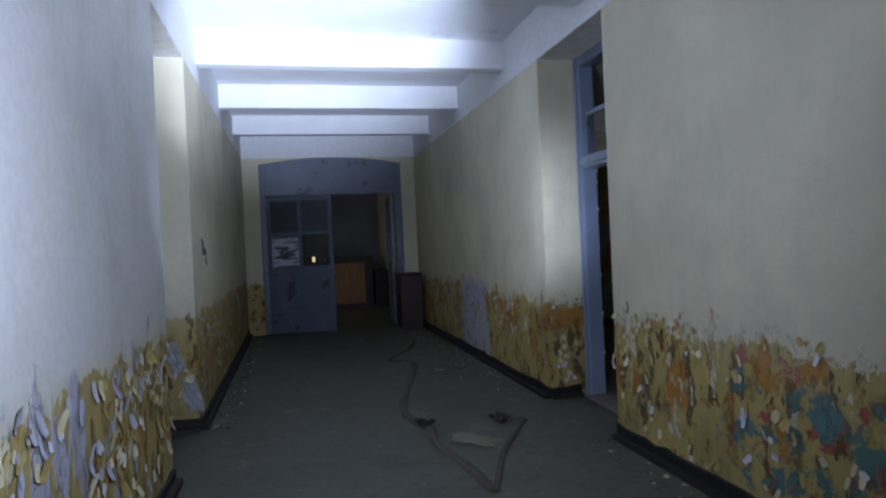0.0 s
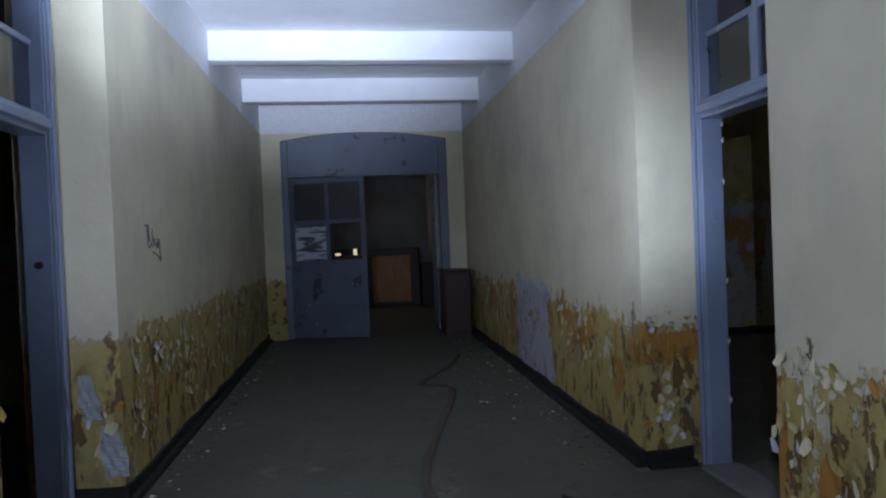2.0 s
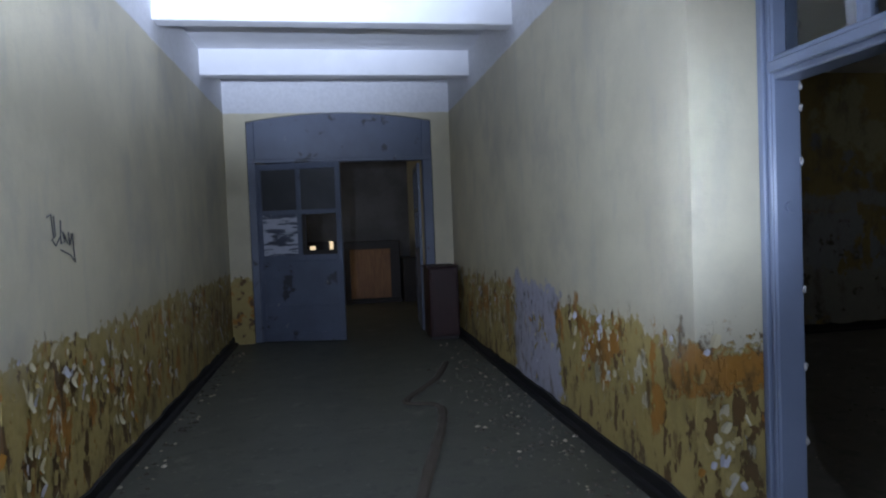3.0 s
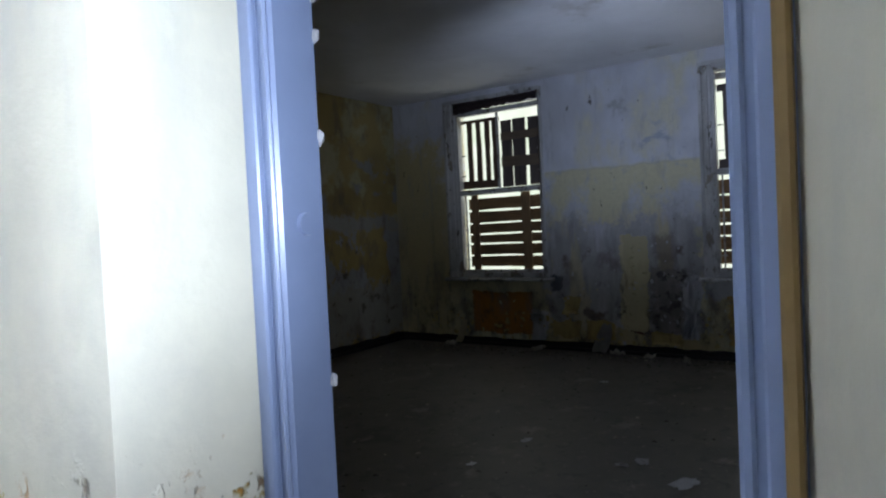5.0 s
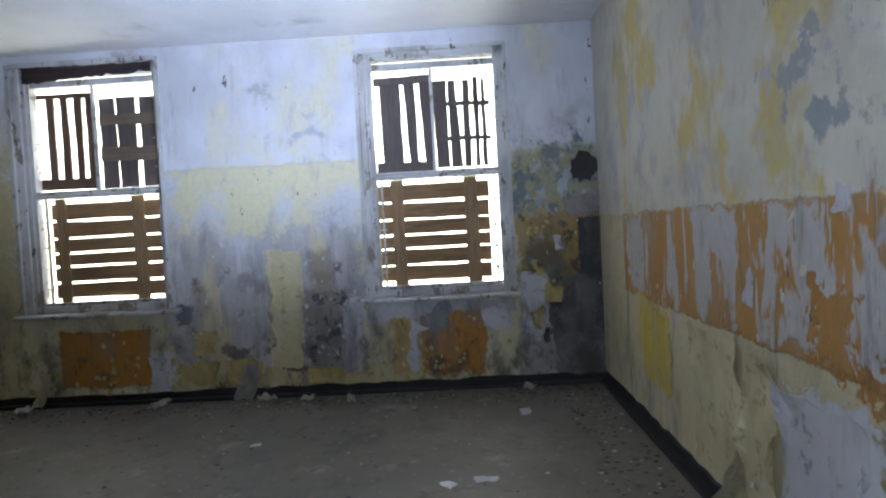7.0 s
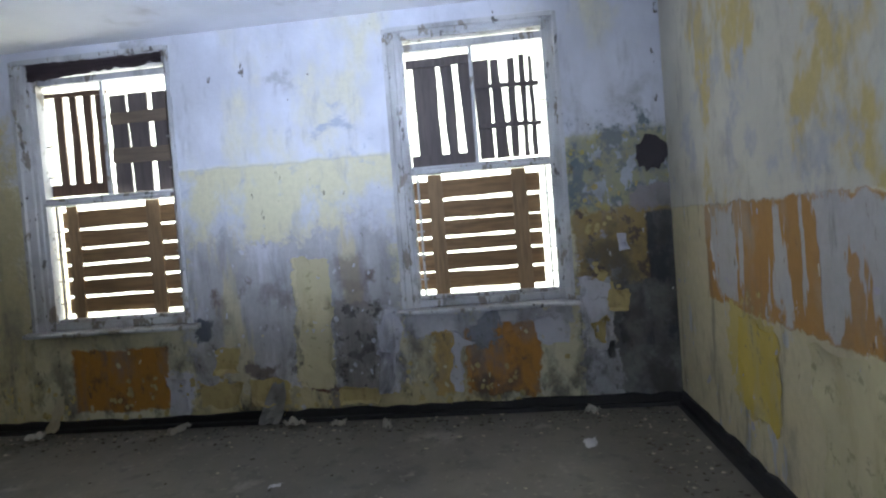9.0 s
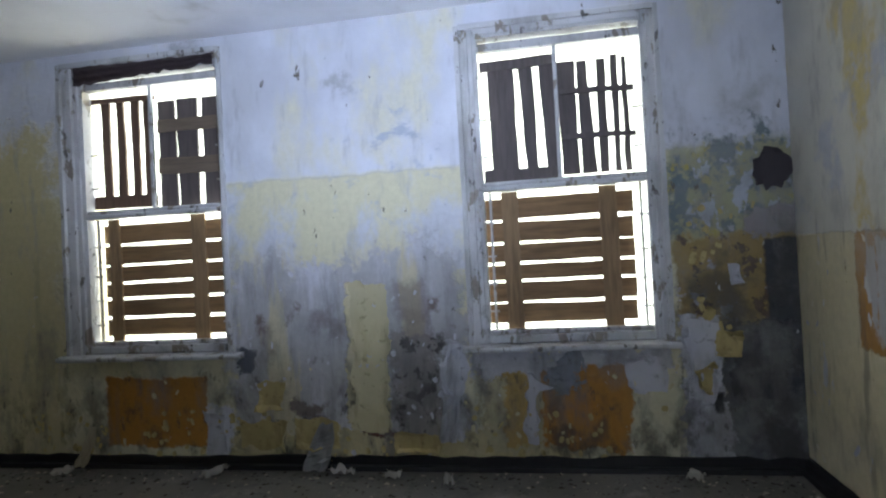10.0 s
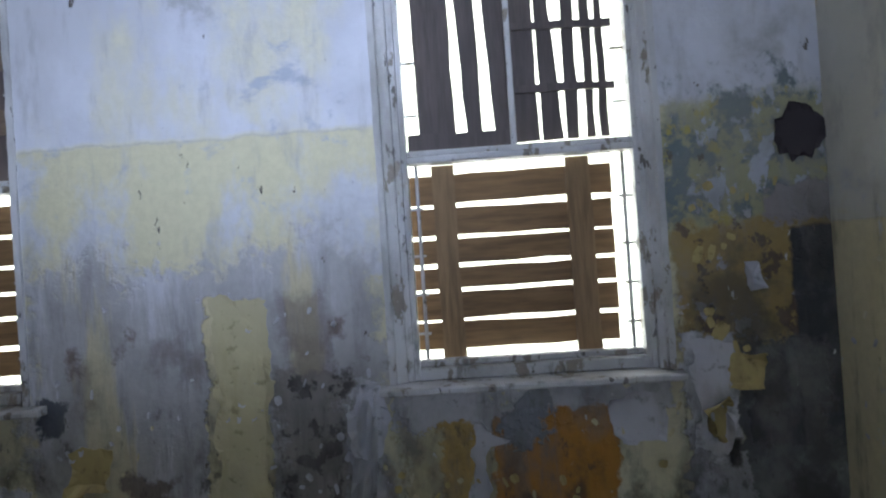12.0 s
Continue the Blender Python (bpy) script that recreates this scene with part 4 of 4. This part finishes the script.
flakes("paint_flakes", "small pale paint flakes peeling off the window wall", "x", RX, -1, 5.9, 7.5, 0.12, 1.4, 90, 0.03, PALE_SHEET, 26)
flakes("paint_flakes", "curled yellow paint flakes peeling off the window wall", "x", RX, -1, 3.95, 4.46, 1.0, 1.75, 20, 0.04, OCHRE_SHEET, 27)
flakes("paint_flakes", "small paint flakes peeling off the side wall", "y", RY0, 1, 3.2, 8.3, 0.12, 1.45, 130, 0.035, PALE_FLAKES, 28)
flakes("paint_flakes", "hanging paint flakes peeling off the reveal", "y", RDOOR[1], -1, 2.17, 2.42, 0.15, 0.85, 40, 0.05, FLAKES, 29)
flakes("paint_flakes", "hanging paint flakes peeling off the reveal", "y", LDOOR[1], -1, -1.1, -0.88, 0.15, 0.85, 30, 0.06, FLAKES, 30)


def debris(name, label, rows, count, seed, size=0.02):
    """Crumbs of plaster and dirt strewn over stretches of floor (x0, x1, y0, y1)."""
    rnd = random.Random(seed)
    verts, faces = [], []
    for n in range(count):
        x0, x1, y0, y1 = rows[n % len(rows)]
        x, y, r = rnd.uniform(x0, x1), rnd.uniform(y0, y1), size * rnd.uniform(0.2, 1.0) ** 2 + 0.003
        base, turn = len(verts), rnd.uniform(0, 6)
        for k in range(5):
            a = turn + k * 1.2566
            verts.append((x + r * rnd.uniform(0.6, 1.4) * math.cos(a), y + r * rnd.uniform(0.6, 1.4) * math.sin(a), 0.001))
        verts.append((x, y, 0.002 + r * rnd.uniform(0.2, 0.7)))
        faces += [(base + k, base + (k + 1) % 5, base + 5) for k in range(5)]
    me = bpy.data.meshes.new(name)
    me.from_pydata(verts, [], faces)
    me.materials.append(CRUMBS)
    tagged(new(name, me), label, "debris", kind="stuff")


debris("floor_debris", "crumbs of plaster and dirt along the corridor walls", [(1.75, 2.08, 5.6, 11), (-0.79, -0.6, 5.7, 11), (1.85, 2.08, 0.5, 4.3), (1.4, 2.1, 6.5, 9.5)], 900, 31)
debris("floor_debris", "crumbs of plaster strewn over the room's floor", [(3.0, 8.3, 4.0, 9.4), (7.8, 8.33, 3.85, 9.4), (8.05, 8.34, 3.85, 9.4), (5.0, 8.3, 3.85, 4.25)], 1300, 32, 0.016)


def scrap(label, x, y, w, h, material, seed, lift=0.015, z=0.0):
    """A crumpled bit of paper or paint lying on the floor."""
    rnd = random.Random(seed)
    n = 6
    bm = bmesh.new()
    grid = []
    turn = rnd.uniform(0, 3.1)
    for j in range(n):
        row = []
        for i in range(n):
            a, b = (i / (n - 1) - 0.5) * w, (j / (n - 1) - 0.5) * h
            if i in (0, n - 1) or j in (0, n - 1):
                a, b = a * rnd.uniform(0.6, 1.1), b * rnd.uniform(0.6, 1.1)
            row.append(bm.verts.new((x + a * math.cos(turn) - b * math.sin(turn), y + a * math.sin(turn) + b * math.cos(turn), z + 0.003 + lift * rnd.random())))
        grid.append(row)
    for j in range(n - 1):
        for i in range(n - 1):
            bm.faces.new((grid[j][i], grid[j][i + 1], grid[j + 1][i + 1], grid[j + 1][i]))
    tagged(part("paper_scrap", bm, material), label, "scrap", "scraps on the floor")


FADED = plain("faded_card", (0.27, 0.25, 0.17))
for k, (x, y, w, h) in enumerate(((6.33, 4.90, 0.16, 0.08), (6.27, 5.10, 0.10, 0.08), (7.6, 4.55, 0.22, 0.09), (7.08, 6.44, 0.09, 0.06), (5.08, 5.25, 0.20, 0.12), (5.3, 5.55, 0.12, 0.08), (4.81, 6.45, 0.08, 0.05), (5.35, 6.35, 0.10, 0.06), (5.19, 5.64, 0.09, 0.05))):
    scrap("white paper scrap lying on the grey floor", x, y, w, h, PAPER, 50 + k, 0.008)
for k, (x, y, w, h) in enumerate(((8.25, 7.66, 0.20, 0.10), (8.28, 6.74, 0.22, 0.12), (8.13, 5.97, 0.15, 0.07), (8.26, 4.46, 0.13, 0.09), (8.2, 8.84, 0.16, 0.08), (8.22, 6.35, 0.12, 0.06))):
    scrap("crumpled cream paint shell lying by the skirting", x, y, w, h, plain("fallen_paint_shell", (0.52, 0.49, 0.42)), 70 + k, 0.06)
scrap("pale stiff card lying on the corridor floor", 1.16, 4.62, 0.26, 0.42, FADED, 90, 0.01)
scrap("black crumpled rag lying on the corridor floor", 1.50, 5.05, 0.14, 0.22, TAR, 91, 0.05)
scrap("black crumpled rag lying on the corridor floor", 0.90, 5.12, 0.12, 0.16, TAR, 92, 0.06)


def ribbon(name, label, points, width, material, seed):
    """A limp flat strip lying along the floor."""
    rnd = random.Random(seed)
    pts = [Vector(p) for p in points]
    line = []
    for k in range(len(pts) - 1):
        p0, p1, p2, p3 = pts[max(k - 1, 0)], pts[k], pts[k + 1], pts[min(k + 2, len(pts) - 1)]
        for j in range(8):
            t = j / 8
            line.append(0.5 * (2 * p1 + (p2 - p0) * t + (2 * p0 - 5 * p1 + 4 * p2 - p3) * t * t + (3 * p1 - p0 - 3 * p2 + p3) * t ** 3))
    bm, rows = bmesh.new(), []
    for k, c in enumerate(line):
        d = (line[min(k + 1, len(line) - 1)] - line[max(k - 1, 0)]).normalized()
        s = Vector((-d.y, d.x))
        w = width * rnd.uniform(0.85, 1.1)
        z = 0.004 + 0.006 * rnd.random()
        rows.append([bm.verts.new((*(c + s * w * g), z + (0.010 if abs(g) < 0.3 else 0.0))) for g in (-0.5, -0.25, 0.25, 0.5)])
    for a, b in zip(rows, rows[1:]):
        for k in range(3):
            bm.faces.new((a[k], b[k], b[k + 1], a[k + 1]))
    tagged(part(name, bm, material), label, "hose")


ribbon("flat_hose", "flattened brown canvas hose lying along the floor", [(1.64, 9.6), (1.41, 8.87), (1.05, 8.14), (1.29, 7.95), (1.24, 7.45), (1.02, 6.6), (0.84, 5.8), (0.82, 5.4), (0.92, 5.1), (0.88, 4.6), (0.96, 4.2), (1.02, 3.6)], 0.075, HOSE, 41)
ribbon("flat_hose", "loose brown strip curling over the corridor floor", [(1.02, 3.66), (1.28, 4.3), (1.60, 4.85), (1.68, 5.02), (1.44, 5.08)], 0.04, HOSE, 42)


def stroke(name, label, rows, radius, material):
    curve = bpy.data.curves.new(name, "CURVE")
    curve.dimensions, curve.bevel_depth, curve.bevel_resolution = "3D", radius, 0
    for pts in rows:
        sp_ = curve.splines.new("POLY")
        sp_.points.add(len(pts) - 1)
        for q, p in zip(sp_.points, pts):
            q.co = (*p, 1)
    curve.materials.append(material)
    tagged(new(name, curve), label, "graffiti")


gx = CL + 0.002
stroke("graffiti", "thin dark scribbled graffiti on the painted wall", [[(gx, 6.22, 1.57), (gx, 6.27, 1.585), (gx, 6.29, 1.47)], [(gx, 6.30, 1.58), (gx, 6.31, 1.48), (gx, 6.27, 1.46), (gx, 6.31, 1.43), (gx, 6.36, 1.47)], [(gx, 6.38, 1.56), (gx, 6.37, 1.44), (gx, 6.42, 1.45), (gx, 6.40, 1.50), (gx, 6.46, 1.44)], [(gx, 6.47, 1.50), (gx, 6.48, 1.43), (gx, 6.52, 1.49), (gx, 6.54, 1.34), (gx, 6.48, 1.38), (gx, 6.36, 1.41)]], 0.004, INK)


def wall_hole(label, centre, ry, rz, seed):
    """A ragged knocked-out patch of plaster with a raised broken rim, as a dark sheet on the wall."""
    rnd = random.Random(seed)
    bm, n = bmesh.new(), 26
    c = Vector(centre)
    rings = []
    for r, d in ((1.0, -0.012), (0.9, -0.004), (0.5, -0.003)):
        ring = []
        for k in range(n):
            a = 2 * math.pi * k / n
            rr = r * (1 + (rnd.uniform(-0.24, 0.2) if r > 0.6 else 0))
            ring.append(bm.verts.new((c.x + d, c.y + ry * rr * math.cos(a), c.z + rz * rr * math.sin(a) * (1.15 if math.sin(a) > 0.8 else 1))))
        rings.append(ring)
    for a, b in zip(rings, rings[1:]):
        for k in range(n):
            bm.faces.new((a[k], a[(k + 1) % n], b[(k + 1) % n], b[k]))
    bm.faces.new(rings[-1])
    # No recess is cut; the near-black colour stands in for the shade inside.
    tagged(part("wall_hole", bm, HOLE_SHADE), label, "hole", kind="structure")


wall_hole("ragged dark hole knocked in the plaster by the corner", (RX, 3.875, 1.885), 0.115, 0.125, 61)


LOOSE = plain("loose_wallpaper", (0.50, 0.44, 0.30))


def hanging_paper(label, axis, face, out, u, top, wide, drop, seed, material=LOOSE, foot=0.02):
    """Wallpaper that has come away from a wall and crumples as it hangs down."""
    rnd = random.Random(seed)
    bm, rows = bmesh.new(), []
    for j in range(14):
        f = j / 13
        z = top - (top - foot) * f
        off = 0.004 + drop * f * f + 0.012 * rnd.random() * f
        w = 0.05 + wide * (0.25 + 0.75 * math.sin(2.2 * f))
        row = []
        for g in (0, 0.25, 0.5, 0.75, 1.0):
            a, d = u + (g - 0.3) * w + 0.05 * f * f, face + out * (off + (0.02 * math.sin(g * 9 + j) + 0.02) * f)
            row.append(bm.verts.new((d, a, z) if axis == "x" else (a, d, z)))
        rows.append(row)
    for a, b in zip(rows, rows[1:]):
        for k in range(4):
            bm.faces.new((a[k], a[k + 1], b[k + 1], b[k]))
    bmesh.ops.solidify(bm, geom=bm.faces[:], thickness=0.003)
    tagged(part("hanging_wallpaper", bm, material), label, "wallpaper")


hanging_paper("loose strip of cream wallpaper slumped at the side wall", "y", RY0, 1, 5.63, 0.36, 0.13, 0.09, 77)
hanging_paper("grey torn wallpaper slumped down the window wall", "x", RX, -1, 6.86, 0.34, 0.13, 0.09, 78, plain("grey_wallpaper", (0.36, 0.35, 0.33)))
hanging_paper("pale torn wallpaper curling off the window wall", "x", RX, -1, 5.93, 0.85, 0.07, 0.03, 79, PAPER, 0.2)
hanging_paper("thin pale strip of wallpaper hanging by the window", "x", RX, -1, 8.74, 0.30, 0.05, 0.06, 80, LOOSE)
hanging_paper("white torn paper curling off the door reveal", "y", LDOOR[1], -1, -1.06, 0.74, 0.06, 0.03, 81, PAPER, 0.5)
hanging_paper("white torn paper curling off the door reveal", "y", LDOOR[1], -1, -0.95, 0.45, 0.09, 0.03, 82, PAPER, 0.18)


def torn_sheet(label, axis, face, out, u0, u1, z0, z1, material, seed, curl=0.03, rag=0.03):
    """A patch of old wallpaper with a ragged outline whose edges curl off the wall here and there."""
    rnd = random.Random(seed)
    nu, nz = max(6, int((u1 - u0) / 0.025)), max(6, int((z1 - z0) / 0.03))
    shift = Vector((rnd.uniform(0, 50), rnd.uniform(0, 50), rnd.uniform(0, 50)))
    bm, grid = bmesh.new(), []
    for j in range(nz + 1):
        row = []
        for i in range(nu + 1):
            f, g = i / nu, j / nz
            u, z = u0 + (u1 - u0) * f, z0 + (z1 - z0) * g
            edge = max(abs(2 * f - 1), abs(2 * g - 1))
            p = Vector((u * 7, z * 7, seed)) + shift
            k = edge ** 3
            u += k * rag * (noise.noise(p) * 1.6 + noise.noise(p * 3.1) * 0.9)
            z += k * rag * (noise.noise(p + Vector((9, 3, 1))) * 1.6 + noise.noise(p * 2.7 + Vector((4, 8, 2))) * 0.9)
            lift = max(0.0, noise.noise(p * 0.8 + Vector((20, 5, 7))) + 0.12) * curl * 1.8 * max(0.0, (edge - 0.62) / 0.38) ** 2
            d = 0.004 + lift + 0.003 * noise.noise(p * 2.0)
            z = max(z, 0.012)
            row.append(bm.verts.new((face + out * d, u, z) if axis == "x" else (u, face + out * d, z)))
        grid.append(row)
    for a, b in zip(grid, grid[1:]):
        for k in range(nu):
            bm.faces.new((a[k], a[k + 1], b[k + 1], b[k]))
    bmesh.ops.recalc_face_normals(bm, faces=bm.faces[:])
    bmesh.ops.solidify(bm, geom=bm.faces[:], thickness=0.002)
    tagged(part("torn_wallpaper", bm, material), label, "wallpaper", "torn wallpaper on the room's walls")


for k, (label, u0, u1, z0, z1, mat_, curl) in enumerate((
    ("cream wallpaper strip hanging between the windows", 6.405, 6.665, 0.27, 1.265, CREAM_SHEET, 0.03),
    ("pale torn lining paper curling beside the window sill", 5.87, 6.02, 0.52, 0.83, PALE_SHEET, 0.07),
    ("pale torn lining paper hanging low on the wall", 5.95, 6.05, 0.20, 0.53, PALE_SHEET, 0.07),
    ("small ochre wallpaper scrap curling off the wall", 7.19, 7.38, 0.42, 0.60, OCHRE_SHEET, 0.09),
    ("pale lining paper torn under the window sill", 7.63, 7.79, 0.10, 0.42, PALE_SHEET, 0.06),
    ("pale lining paper strip peeling by the dark panel", 4.27, 4.44, 0.45, 0.97, PALE_SHEET, 0.05),
    ("pale curled paper scrap on the ochre wall", 4.11, 4.18, 1.19, 1.27, PALE_SHEET, 0.05),
    ("ochre wallpaper curling at its torn edge", 4.13, 4.27, 0.72, 0.88, OCHRE_SHEET, 0.12),
    ("ochre wallpaper curling at its torn edge", 4.30, 4.40, 0.50, 0.68, OCHRE_SHEET, 0.10),
    ("pale lining paper torn under the window sill", 4.58, 4.80, 0.50, 0.74, PALE_SHEET, 0.05),
    ("pale narrow paper strip on the orange wall", 5.40, 5.47, 0.18, 0.66, PALE_SHEET, 0.05),
    ("ochre wallpaper remnant low on the wall", 6.80, 7.10, 0.14, 0.36, OCHRE_SHEET, 0.06),
    ("ochre wallpaper remnant low on the wall", 7.16, 7.52, 0.14, 0.34, OCHRE_SHEET, 0.06),
    ("ochre wallpaper remnant low on the wall", 6.07, 6.38, 0.12, 0.25, OCHRE_SHEET, 0.05),
)):
    torn_sheet(label, "x", RX, -1, u0, u1, z0, z1, mat_, 200 + k, curl)
for k, (label, u0, u1, z0, z1, mat_, curl) in enumerate((
    ("cream wallpaper lifting along its vertical seam", 5.60, 6.20, 0.14, 0.85, CREAM_SHEET, 0.03),
    ("cream wallpaper lifting along its vertical seam", 5.30, 5.58, 0.12, 0.84, CREAM_SHEET, 0.05),
    ("pale lining paper bared by a large torn patch", 4.72, 5.24, 0.16, 0.74, PALE_SHEET, 0.03),
    ("white paper flake curling off the orange band", 4.76, 4.86, 1.41, 1.49, PALE_SHEET, 0.04),
    ("white paper flake curling off the orange band", 5.46, 5.53, 1.02, 1.16, PALE_SHEET, 0.015),
    ("bright yellow wallpaper remnant near the corner", 6.58, 7.10, 0.34, 0.84, YELLOW_SHEET, 0.02),
)):
    torn_sheet(label, "y", RY0, 1, u0, u1, z0, z1, mat_, 240 + k, curl)
flakes("paint_flakes", "large curled ochre flakes beside the dark panel", "x", RX, -1, 4.10, 4.44, 0.75, 1.40, 22, 0.055, OCHRE_SHEET, 261)
flakes("paint_flakes", "small torn paint flakes under the windows", "x", RX, -1, 4.5, 8.9, 0.12, 0.72, 60, 0.03, CREAM_SHEET, 262)
flakes("paint_flakes", "ochre paint flakes curling above the skirting", "x", RX, -1, 4.5, 9.4, 0.10, 0.40, 200, 0.035, OCHRE_SHEET, 263)

# chips along the edge of the frame
chip = plain("bare_chipped_wood", (0.5, 0.48, 0.45))
rnd = random.Random(5)
for z in (0.4, 0.75, 1.1, 1.69, 1.93, 2.02, 2.3):
    bm = bmesh.new()
    bmesh.ops.create_icosphere(bm, subdivisions=1, radius=0.014)
    for v in bm.verts:
        v.co = Vector((v.co.x * 0.7 + 2.626, v.co.y + 5.434, v.co.z * rnd.uniform(1.0, 2.2) + z + rnd.uniform(-0.004, 0.004)))
    part("chipped_spot", bm, chip, right_frame, "bare chipped wood")


# a dark plank that leans on the side wall
bm = bmesh.new()
add_box(bm, -0.045, 0.045, -0.012, 0.012, 0.0, 1.05)
bmesh.ops.bevel(bm, geom=bm.edges[:], offset=0.004, segments=1, affect="EDGES")
plank = tagged(part("leaning_plank", bm, BLACK_WOOD), "dark narrow plank leaning on the peeling wall", "plank")
plank.matrix_world = pose(4.22, RY0 + 0.135, 0.004, 5.5, 10, 0)
